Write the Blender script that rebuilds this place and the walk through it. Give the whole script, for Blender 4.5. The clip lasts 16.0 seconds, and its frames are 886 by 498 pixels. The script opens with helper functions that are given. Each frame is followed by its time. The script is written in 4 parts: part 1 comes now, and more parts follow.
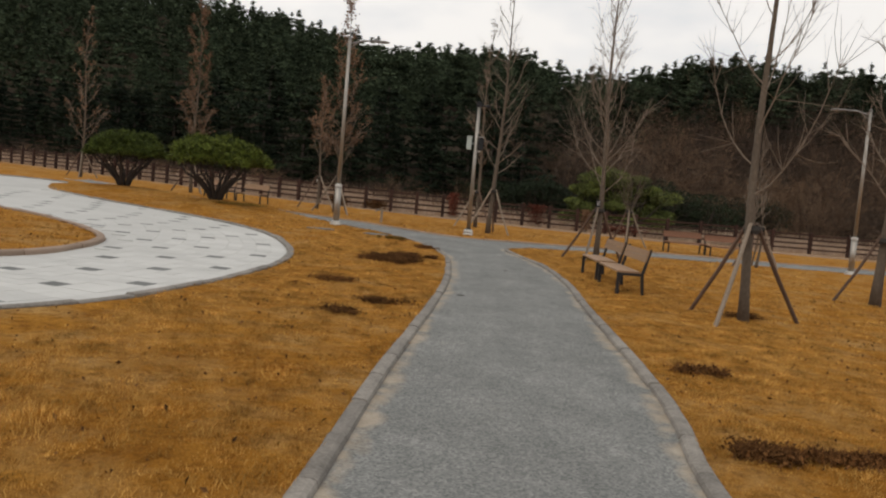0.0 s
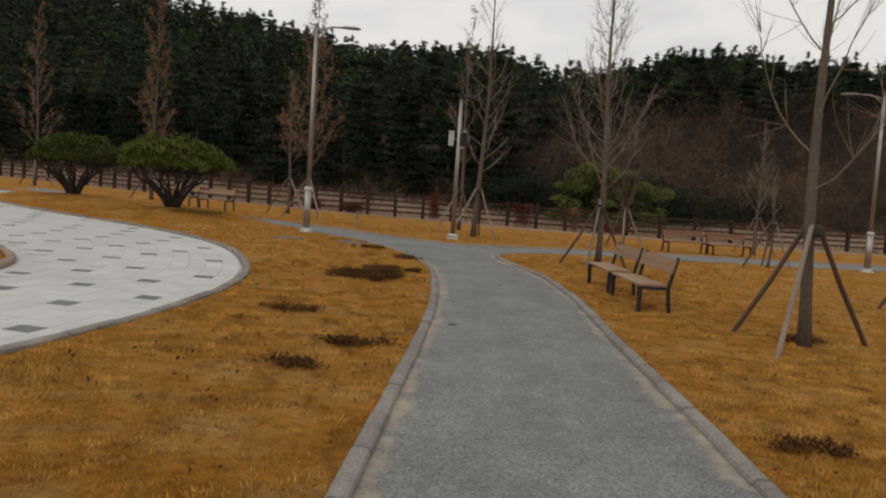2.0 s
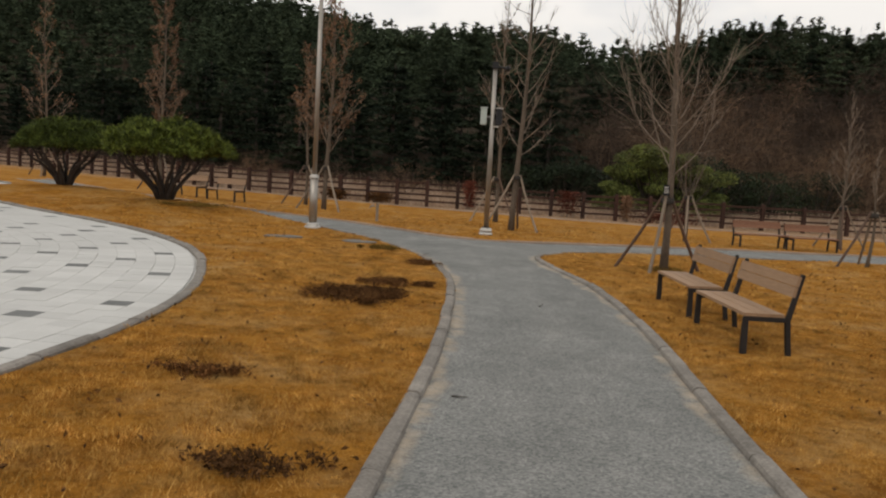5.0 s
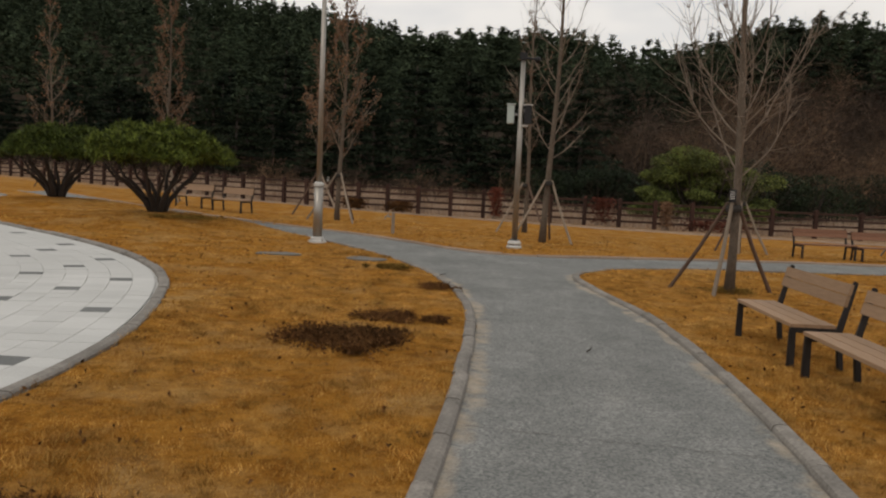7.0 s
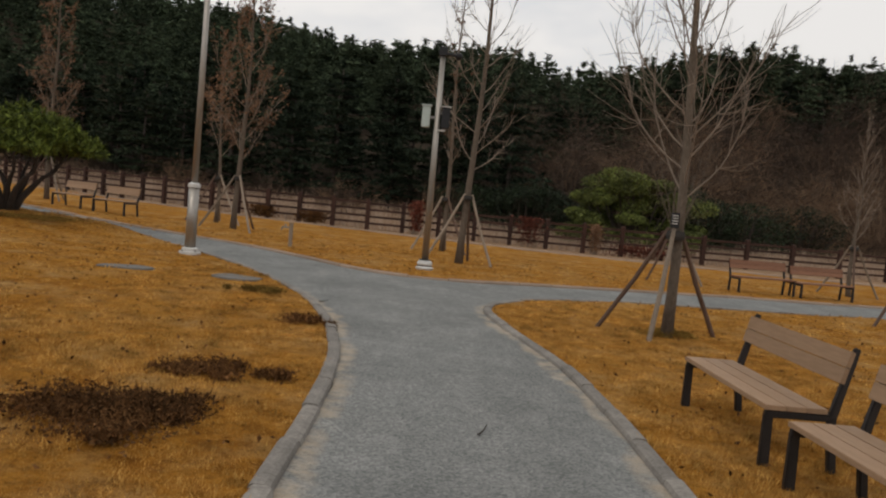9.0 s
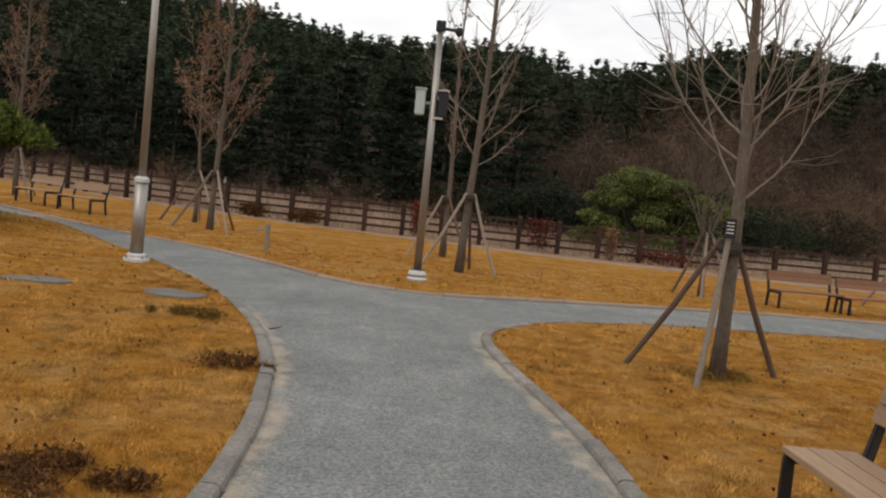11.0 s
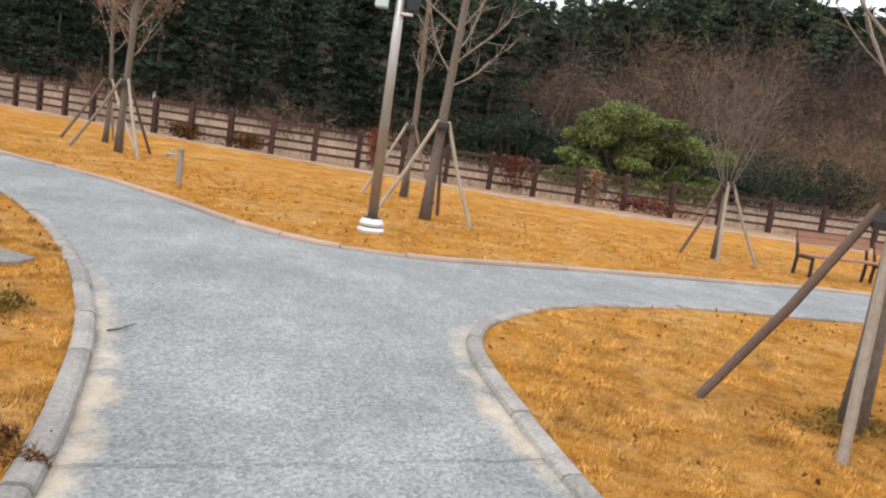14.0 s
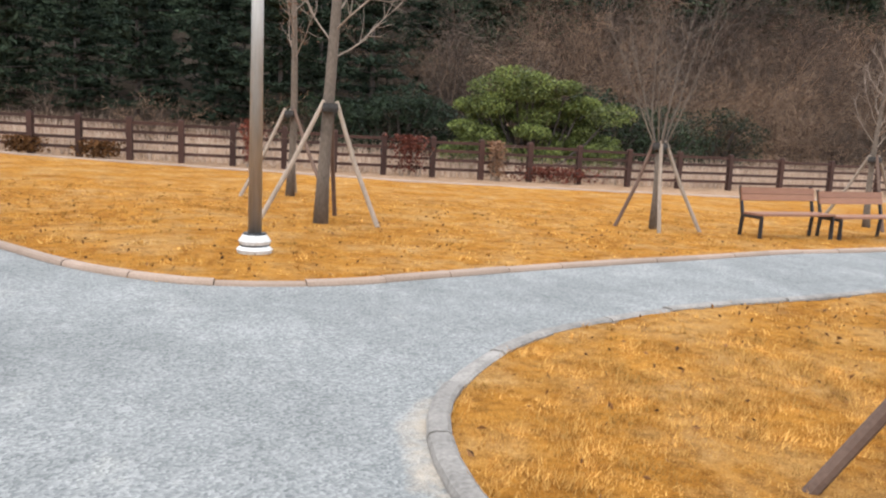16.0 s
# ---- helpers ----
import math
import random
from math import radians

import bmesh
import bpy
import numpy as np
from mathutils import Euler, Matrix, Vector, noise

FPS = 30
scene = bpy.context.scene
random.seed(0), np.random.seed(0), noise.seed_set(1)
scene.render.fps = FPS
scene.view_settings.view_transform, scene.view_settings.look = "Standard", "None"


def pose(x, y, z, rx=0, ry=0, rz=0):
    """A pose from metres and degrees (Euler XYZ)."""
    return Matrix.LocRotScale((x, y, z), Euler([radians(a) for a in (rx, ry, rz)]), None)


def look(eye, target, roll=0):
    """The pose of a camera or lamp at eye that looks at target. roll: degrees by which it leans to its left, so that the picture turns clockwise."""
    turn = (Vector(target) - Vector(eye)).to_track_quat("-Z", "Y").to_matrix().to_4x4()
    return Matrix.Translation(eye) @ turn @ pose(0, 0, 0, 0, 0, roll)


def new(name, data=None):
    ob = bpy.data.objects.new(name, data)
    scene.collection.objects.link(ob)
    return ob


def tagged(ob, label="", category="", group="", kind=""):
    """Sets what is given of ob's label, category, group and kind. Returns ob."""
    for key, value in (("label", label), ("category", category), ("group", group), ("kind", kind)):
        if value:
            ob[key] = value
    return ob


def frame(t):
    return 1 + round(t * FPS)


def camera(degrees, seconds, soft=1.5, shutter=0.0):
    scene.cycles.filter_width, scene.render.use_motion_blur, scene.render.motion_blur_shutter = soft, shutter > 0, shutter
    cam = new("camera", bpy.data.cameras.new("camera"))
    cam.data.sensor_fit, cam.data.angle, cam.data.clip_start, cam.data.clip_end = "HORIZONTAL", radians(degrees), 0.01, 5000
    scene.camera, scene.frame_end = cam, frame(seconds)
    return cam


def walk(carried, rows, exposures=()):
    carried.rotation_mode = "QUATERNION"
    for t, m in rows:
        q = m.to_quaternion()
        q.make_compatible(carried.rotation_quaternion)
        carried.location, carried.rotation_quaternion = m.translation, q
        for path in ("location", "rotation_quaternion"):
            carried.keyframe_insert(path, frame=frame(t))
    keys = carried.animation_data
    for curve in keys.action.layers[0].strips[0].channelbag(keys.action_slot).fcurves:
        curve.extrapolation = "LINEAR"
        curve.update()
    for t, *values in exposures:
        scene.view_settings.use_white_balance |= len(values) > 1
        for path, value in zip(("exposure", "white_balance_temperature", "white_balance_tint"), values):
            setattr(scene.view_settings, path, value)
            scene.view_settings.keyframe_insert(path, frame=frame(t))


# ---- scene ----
cam = camera(57.7, 16.0, 2.15)
PATH = [
    (0, (0.136, -0.027, 1.600), (0.109, 1.967, 1.449), 5.0),
    (0.5, (0.035, 0.649, 1.651), (-0.003, 2.643, 1.494), 4.4),
    (1, (-0.020, 1.241, 1.643), (-0.067, 3.235, 1.496), 3.6),
    (1.5, (-0.041, 1.796, 1.629), (-0.086, 3.790, 1.479), 4.1),
    (2, (0.008, 2.496, 1.619), (0.031, 4.490, 1.471), 3.7),
    (2.5, (0.116, 3.062, 1.646), (0.129, 5.056, 1.489), 4.6),
    (3, (0.198, 3.727, 1.655), (0.195, 5.720, 1.492), 3.6),
    (3.5, (0.280, 4.369, 1.643), (0.259, 6.362, 1.480), 3.4),
    (4, (0.320, 4.972, 1.640), (0.257, 6.964, 1.471), 3.4),
    (4.2, (0.333, 5.231, 1.661), (0.274, 7.223, 1.487), 3.2),
    (6.5, (0.377, 8.110, 1.583), (0.221, 10.095, 1.390), 2.8),
    (7, (0.370, 8.751, 1.601), (0.216, 10.738, 1.430), 2.5),
    (7.5, (0.436, 9.335, 1.593), (0.286, 11.322, 1.423), 3.1),
    (8, (0.568, 9.989, 1.579), (0.571, 11.982, 1.417), 3.1),
    (8.5, (0.718, 10.597, 1.586), (0.747, 12.590, 1.427), 4.9),
    (9, (0.830, 11.242, 1.554), (0.843, 13.238, 1.430), 5.2),
    (9.2, (0.858, 11.536, 1.551), (0.865, 13.534, 1.453), 4.8),
    (11.5, (1.100, 14.211, 1.575), (1.087, 16.206, 1.439), 5.9),
    (12, (1.009, 14.768, 1.542), (0.988, 16.763, 1.400), 6.2),
    (12.5, (0.903, 15.353, 1.492), (0.825, 17.345, 1.333), 6.2),
    (13, (0.871, 15.988, 1.533), (0.823, 17.964, 1.231), 5.9),
    (13.5, (0.966, 16.564, 1.548), (0.913, 18.540, 1.244), 7.1),
    (14, (0.968, 17.199, 1.476), (1.082, 19.176, 1.199), 8.3),
    (14.5, (0.988, 17.796, 1.456), (1.221, 19.764, 1.186), 8.4),
    (15, (0.925, 18.413, 1.472), (1.140, 20.381, 1.191), 8.1),
    (15.5, (0.891, 18.998, 1.437), (1.142, 20.961, 1.146), 4.0),
    (16, (0.924, 19.552, 1.446), (1.303, 21.493, 1.145), 2.8),
]
EXPO = [(0.0, -0.35, 7150, 11), (0.5, -0.35, 7150, 11), (1.0, -0.55, 7200, 11), (1.5, -0.78, 7250, 11), (2.0, -0.58, 7150, 11), (2.5, -0.32, 7100, 11), (3.0, -0.42, 7150, 11), (4.0, -0.45, 7250, 11), (6.5, -0.2, 7250, 11), (7.0, -0.52, 7250, 11), (7.5, -0.65, 7300, 11), (8.0, -0.37, 7150, 11), (8.5, -0.3, 7100, 11), (9.0, -0.5, 7050, 11), (11.5, -0.08, 6950, 11), (12.4, 0.05, 6900, 11), (13.0, 0.65, 6700, 11), (13.5, 0.92, 6500, 11), (14.0, 1.02, 6430, 11), (16.0, 1.16, 6250, 11)]
walk(cam, [(t, look(eye, target, roll)) for t, eye, target, roll in PATH], EXPO)

# ---- light ----
world = bpy.data.worlds.new("world")
scene.world = world
world.use_nodes = True
wt = world.node_tree
bg = wt.nodes["Background"]
sky = wt.nodes.new("ShaderNodeTexSky")
sky.sky_type, sky.sun_disc = "NISHITA", False
sky.sun_elevation, sky.sun_rotation = radians(48), radians(-35)
sky.air_density, sky.dust_density = 1.0, 2.0
cloud_co = wt.nodes.new("ShaderNodeTexCoord")
cloud_map = wt.nodes.new("ShaderNodeMapping")
cloud_map.inputs["Scale"].default_value = (1.6, 1.6, 4.0)
cloud_tex = wt.nodes.new("ShaderNodeTexNoise")
cloud_tex.inputs["Scale"].default_value, cloud_tex.inputs["Detail"].default_value = 2.2, 6
cloud_ramp = wt.nodes.new("ShaderNodeValToRGB")
cloud_ramp.color_ramp.elements[0].position, cloud_ramp.color_ramp.elements[0].color = 0.34, (8.6, 9.6, 11.1, 1)
cloud_ramp.color_ramp.elements[1].position, cloud_ramp.color_ramp.elements[1].color = 0.56, (13.4, 13.7, 14.2, 1)
cloud_mix = wt.nodes.new("ShaderNodeMixRGB")
cloud_mix.inputs[0].default_value = 0.9
wt.links.new(cloud_co.outputs["Generated"], cloud_map.inputs["Vector"])
wt.links.new(cloud_map.outputs["Vector"], cloud_tex.inputs["Vector"])
wt.links.new(cloud_tex.outputs["Fac"], cloud_ramp.inputs["Fac"])
wt.links.new(sky.outputs["Color"], cloud_mix.inputs[1])
wt.links.new(cloud_ramp.outputs["Color"], cloud_mix.inputs[2])
wt.links.new(cloud_mix.outputs["Color"], bg.inputs["Color"])
bg.inputs["Strength"].default_value = 0.09
sun = new("sun", bpy.data.lights.new("sun", "SUN"))
sun.data.energy, sun.data.angle, sun.data.color = 1.0, radians(25), (1.0, 0.96, 0.9)
sun.matrix_world = pose(0, 0, 40, 42, 0, -35)


# ---- materials ----
def ramp_of(nt, source, stops):
    r = nt.nodes.new("ShaderNodeValToRGB")
    els = r.color_ramp.elements
    while len(els) < len(stops):
        els.new(0.5)
    for e, (p, c) in zip(els, stops):
        e.position, e.color = p, (*c, 1)
    nt.links.new(source, r.inputs["Fac"])
    return r.outputs["Color"]


def noise_of(nt, scale, detail=4, stretch=(1, 1, 1), rough=0.6):
    co, mp, n = (nt.nodes.new("ShaderNode" + k) for k in ("TexCoord", "Mapping", "TexNoise"))
    mp.inputs["Scale"].default_value = stretch
    n.inputs["Scale"].default_value, n.inputs["Detail"].default_value, n.inputs["Roughness"].default_value = scale, detail, rough
    nt.links.new(co.outputs["Object"], mp.inputs["Vector"])
    nt.links.new(mp.outputs["Vector"], n.inputs["Vector"])
    return n.outputs["Fac"]


def blend(nt, a, b, fac, mode="MIX"):
    m = nt.nodes.new("ShaderNodeMixRGB")
    m.blend_type = mode
    for k, v in ((0, fac), (1, a), (2, b)):
        if isinstance(v, (int, float)):
            m.inputs[k].default_value = v
        elif isinstance(v, tuple):
            m.inputs[k].default_value = (*v, 1)
        else:
            nt.links.new(v, m.inputs[k])
    return m.outputs["Color"]


def base_mat(name, rough=0.8, metal=0.0, spec=0.3):
    m = bpy.data.materials.new(name)
    m.use_nodes = True
    b = m.node_tree.nodes["Principled BSDF"]
    b.inputs["Roughness"].default_value, b.inputs["Metallic"].default_value = rough, metal
    b.inputs["Specular IOR Level"].default_value = spec
    return m, m.node_tree, b


def bump_to(nt, b, height, strength, distance):
    bp = nt.nodes.new("ShaderNodeBump")
    bp.inputs["Strength"].default_value, bp.inputs["Distance"].default_value = strength, distance
    nt.links.new(height, bp.inputs["Height"])
    nt.links.new(bp.outputs["Normal"], b.inputs["Normal"])


def surface(name, dark, light, coarse=1.5, fine=40, rough=0.8, metal=0.0, bump=0.3, depth=0.005, stretch=(1, 1, 1), spec=0.3, vary=0.0, island=False):
    """A surface whose colour wanders between two tones at two scales, with fine relief."""
    m, nt, b = base_mat(name, rough, metal, spec)
    big, small = noise_of(nt, coarse, 4, stretch), noise_of(nt, fine, 3, stretch)
    c = blend(nt, ramp_of(nt, big, [(0.3, dark), (0.7, light)]), ramp_of(nt, small, [(0.3, dark), (0.7, light)]), 0.5)
    if vary:
        if island:
            rnd = nt.nodes.new("ShaderNodeNewGeometry").outputs["Random Per Island"]
        else:
            rnd = nt.nodes.new("ShaderNodeObjectInfo").outputs["Random"]
        g = ramp_of(nt, rnd, [(0.0, (1 - vary,) * 3), (1.0, (1 + vary,) * 3)])
        c = blend(nt, c, g, 1.0, "MULTIPLY")
    nt.links.new(c, b.inputs["Base Color"])
    bump_to(nt, b, small, bump, depth)
    return m


def attribute(nt, name):
    a = nt.nodes.new("ShaderNodeAttribute")
    a.attribute_name = name
    return a.outputs["Fac"]


def make_ground():
    m, nt, b = base_mat("dry_lawn", 0.95, 0, 0.03)
    big, mid, small = noise_of(nt, 0.35, 5), noise_of(nt, 2.3, 5), noise_of(nt, 60, 4, (1, 1, 1), 0.75)
    lawn = blend(nt, ramp_of(nt, big, [(0.3, (0.33, 0.132, 0.019)), (0.7, (0.48, 0.228, 0.043))]), ramp_of(nt, mid, [(0.3, (0.19, 0.070, 0.012)), (0.7, (0.56, 0.272, 0.054))]), 0.5)
    lawn = blend(nt, lawn, ramp_of(nt, small, [(0.3, (0.5, 0.45, 0.4)), (0.7, (1.25, 1.25, 1.2))]), 0.8, "MULTIPLY")
    straw = ramp_of(nt, noise_of(nt, 1.1, 6, (1, 1, 1), 0.7), [(0.46, (0, 0, 0)), (0.68, (0.6, 0.6, 0.6))])
    lawn = blend(nt, lawn, ramp_of(nt, small, [(0.3, (0.36, 0.22, 0.085)), (0.7, (0.62, 0.42, 0.19))]), straw)
    thatch = ramp_of(nt, noise_of(nt, 9, 5, (1, 1, 1), 0.7), [(0.36, (0.42, 0.36, 0.3)), (0.52, (1.0, 1.0, 1.0)), (0.7, (1.18, 1.16, 1.1))])
    lawn = blend(nt, lawn, thatch, 0.6, "MULTIPLY")
    soil = blend(nt, ramp_of(nt, mid, [(0.3, (0.27, 0.16, 0.09)), (0.7, (0.40, 0.27, 0.175))]), ramp_of(nt, small, [(0.3, (0.6, 0.6, 0.6)), (0.7, (1.2, 1.2, 1.2))]), 0.7, "MULTIPLY")
    # leaf litter, darkened so the shade under the trees is in its colour
    shaded_litter = ramp_of(nt, mid, [(0.3, (0.022, 0.017, 0.012)), (0.7, (0.05, 0.037, 0.025))])
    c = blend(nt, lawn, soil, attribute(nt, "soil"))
    c = blend(nt, c, shaded_litter, attribute(nt, "shaded_litter"))
    nt.links.new(c, b.inputs["Base Color"])
    bump_to(nt, b, small, 0.9, 0.03)
    return m


def make_path():
    m, nt, b = base_mat("path_aggregate", 0.9, 0, 0.25)
    big, mid, grain = noise_of(nt, 0.8, 5), noise_of(nt, 5, 4), noise_of(nt, 130, 3, (1, 1, 1), 0.8)
    vor = nt.nodes.new("ShaderNodeTexVoronoi")
    vor.inputs["Scale"].default_value = 62
    co = nt.nodes.new("ShaderNodeTexCoord")
    nt.links.new(co.outputs["Object"], vor.inputs["Vector"])
    c = blend(nt, ramp_of(nt, big, [(0.3, (0.156, 0.157, 0.151)), (0.7, (0.249, 0.248, 0.239))]), ramp_of(nt, mid, [(0.3, (0.150, 0.151, 0.145)), (0.7, (0.222, 0.220, 0.212))]), 0.4)
    c = blend(nt, c, ramp_of(nt, vor.outputs["Color"], [(0.0, (0.52, 0.54, 0.55)), (0.5, (1.05, 1.06, 1.05)), (1.0, (1.6, 1.6, 1.56))]), 0.85, "MULTIPLY")
    worn = ramp_of(nt, noise_of(nt, 1.9, 7, (1, 0.5, 1), 0.7), [(0.42, (0.86, 0.87, 0.87)), (0.6, (1.0, 1.0, 1.0)), (0.72, (1.22, 1.2, 1.15))])
    c = blend(nt, c, worn, 1.0, "MULTIPLY")
    sand = blend(nt, ramp_of(nt, mid, [(0.3, (0.33, 0.262, 0.188)), (0.7, (0.47, 0.395, 0.305))]), ramp_of(nt, grain, [(0.3, (0.8, 0.8, 0.8)), (0.7, (1.1, 1.1, 1.1))]), 0.7, "MULTIPLY")
    edge = blend(nt, attribute(nt, "sand"), ramp_of(nt, noise_of(nt, 3.5, 7), [(0.36, (0.2, 0.2, 0.2)), (0.64, (1.15, 1.15, 1.15))]), 1.0, "MULTIPLY")
    edge = ramp_of(nt, edge, [(0.2, (0, 0, 0)), (0.8, (0.75, 0.75, 0.75))])
    nt.links.new(blend(nt, c, sand, edge), b.inputs["Base Color"])
    bump_to(nt, b, vor.outputs["Distance"], 0.7, 0.01)
    return m


def leaf_mat(name, dark, light, rough=0.7, spec=0.2, patch=0.5, low=0.62, tints=((0.75, 0.78, 0.8), (1.0, 0.99, 0.95), (1.25, 1.2, 1.1))):
    m, nt, b = base_mat(name, rough, 0, spec)
    g = nt.nodes.new("ShaderNodeNewGeometry")
    oi = nt.nodes.new("ShaderNodeObjectInfo")
    c = ramp_of(nt, g.outputs["Random Per Island"], [(0.0, dark), (1.0, light)])
    c = blend(nt, c, ramp_of(nt, oi.outputs["Random"], [(0.0, tints[0]), (0.5, tints[1]), (1.0, tints[2])]), 1.0, "MULTIPLY")
    c = blend(nt, c, ramp_of(nt, noise_of(nt, patch, 4), [(0.32, (low, low * 0.98, low * 0.95)), (0.68, (1.3, 1.3, 1.27))]), 1.0, "MULTIPLY")
    nt.links.new(c, b.inputs["Base Color"])
    return m


M_GROUND, M_PATH = make_ground(), make_path()
M_BLADE = leaf_mat("grass_blades", (0.32, 0.138, 0.025), (0.74, 0.44, 0.135), 0.9, 0.03, 3.2, 0.36, ((1.0, 1.0, 1.0), (1.0, 1.0, 1.0), (1.0, 1.0, 1.0)))
M_KERB = surface("kerb_concrete", (0.115, 0.104, 0.092), (0.31, 0.283, 0.25), 3.5, 38, 0.92, bump=0.8, depth=0.008, vary=0.14)
M_KERB_BROWN = surface("kerb_brown", (0.20, 0.14, 0.10), (0.34, 0.25, 0.19), 1.2, 50, 0.85, bump=0.4, depth=0.004, vary=0.12)
M_PAVER = surface("paver_light", (0.44, 0.44, 0.42), (0.56, 0.555, 0.535), 0.7, 60, 0.8, bump=0.2, depth=0.002, vary=0.06)
M_PAVER_DARK = surface("paver_dark", (0.11, 0.115, 0.11), (0.18, 0.185, 0.18), 2, 60, 0.8, bump=0.2, depth=0.002, vary=0.15)
M_SLAB = surface("paver_bed", (0.40, 0.40, 0.385), (0.50, 0.495, 0.475), 0.7, 60, 0.85, bump=0.2, depth=0.002)
M_BARK = surface("bark_grey", (0.050, 0.039, 0.030), (0.175, 0.137, 0.104), 3, 45, 0.95, bump=0.7, depth=0.01, stretch=(1, 1, 0.35))
M_TWIG = surface("twigs", (0.125, 0.097, 0.075), (0.30, 0.237, 0.185), 2, 30, 0.9)
M_BARK_DARK = surface("bark_dark", (0.025, 0.02, 0.017), (0.07, 0.055, 0.045), 3, 30, 0.95, bump=0.6, depth=0.01, stretch=(1, 1, 0.4))
M_STAKE = surface("stake_wood", (0.15, 0.115, 0.082), (0.31, 0.25, 0.195), 2, 50, 0.85, bump=0.4, depth=0.003, stretch=(1, 1, 0.15), vary=0.3)
M_STAKE_DARK = surface("stake_wood_dark", (0.075, 0.045, 0.032), (0.14, 0.09, 0.065), 2, 50, 0.85, bump=0.4, depth=0.003, vary=0.2)
M_TIE = surface("tie_band", (0.02, 0.018, 0.016), (0.05, 0.045, 0.04), 5, 60, 0.9)
M_FENCE = surface("fence_wood", (0.022, 0.009, 0.006), (0.060, 0.027, 0.018), 2, 40, 0.8, bump=0.4, depth=0.003, vary=0.25)
M_BENCH_WOOD = surface("bench_wood", (0.22, 0.135, 0.078), (0.35, 0.222, 0.135), 2, 45, 0.6, bump=0.25, depth=0.002, stretch=(1, 0.12, 1), vary=0.12)
M_BENCH_RED = surface("bench_wood_red", (0.17, 0.075, 0.042), (0.27, 0.13, 0.075), 2, 45, 0.6, bump=0.25, depth=0.002, stretch=(1, 0.12, 1), vary=0.12)
M_BENCH_IRON = surface("bench_iron", (0.012, 0.010, 0.010), (0.03, 0.025, 0.023), 4, 60, 0.5, 0.3, bump=0.15, depth=0.001, spec=0.5)
M_STEEL = surface("stainless", (0.27, 0.25, 0.222), (0.42, 0.39, 0.35), 3, 40, 0.45, 0.75, bump=0.08, depth=0.001, stretch=(1, 1, 0.1), spec=0.5)
M_STEEL_DULL = surface("galvanised", (0.17, 0.165, 0.16), (0.28, 0.27, 0.265), 3, 40, 0.45, 0.8, bump=0.1, depth=0.001, spec=0.5)
M_WHITE = surface("white_cover", (0.34, 0.33, 0.305), (0.66, 0.65, 0.62), 4, 50, 0.5, bump=0.1, depth=0.001)
M_BLACK = surface("black_plastic", (0.008, 0.008, 0.009), (0.02, 0.02, 0.022), 4, 50, 0.45)
M_BOX = surface("cabinet_grey", (0.33, 0.38, 0.35), (0.44, 0.49, 0.46), 3, 40, 0.5)
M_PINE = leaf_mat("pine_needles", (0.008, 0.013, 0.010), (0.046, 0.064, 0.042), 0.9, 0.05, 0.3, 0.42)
# paler copy of the needles: distance haze and light painted into the colour
M_PINE_HAZED = leaf_mat("hazed_pine_needles", (0.013, 0.022, 0.015), (0.090, 0.120, 0.074), 0.9, 0.05, 0.2, 0.42)
M_JOINT = surface("joint_dirt", (0.07, 0.07, 0.065), (0.13, 0.125, 0.115), 6, 60, 0.95)
M_TOPIARY = leaf_mat("topiary_needles", (0.012, 0.024, 0.004), (0.15, 0.19, 0.034), 0.7, 0.2, 4.5, 0.45)
M_EVERGREEN = leaf_mat("evergreen_leaves", (0.018, 0.033, 0.008), (0.215, 0.245, 0.058), 0.6, 0.25, 1.1, 0.32)
# dark copy of the evergreen, with shade put into the leaf colour
M_EVERGREEN_SHADE = leaf_mat("evergreen_shade", (0.008, 0.016, 0.008), (0.032, 0.048, 0.02), 0.6, 0.2, 1.6, 0.5)
M_DRY_LEAF = leaf_mat("dry_leaves", (0.10, 0.055, 0.034), (0.25, 0.145, 0.09))
M_RED_LEAF = leaf_mat("red_leaves", (0.07, 0.018, 0.012), (0.17, 0.05, 0.03))
M_BRUSH = leaf_mat("brush_twigs", (0.045, 0.036, 0.031), (0.20, 0.160, 0.130), 0.95, 0.05, 0.4, 0.55, ((0.36, 0.35, 0.37), (0.85, 0.78, 0.74), (1.55, 1.24, 0.98)))
M_REED = leaf_mat("dry_reed", (0.30, 0.215, 0.165), (0.52, 0.405, 0.325), 0.9, 0.05)
M_WEED = leaf_mat("weeds", (0.038, 0.020, 0.010), (0.22, 0.105, 0.042), 0.9, 0.05)
M_WEED_GREEN = leaf_mat("weeds_green", (0.075, 0.048, 0.014), (0.26, 0.165, 0.046), 0.9, 0.05)
M_STONE = surface("slab_stone", (0.10, 0.092, 0.08), (0.19, 0.175, 0.155), 3, 40, 0.9, bump=0.5, depth=0.006)


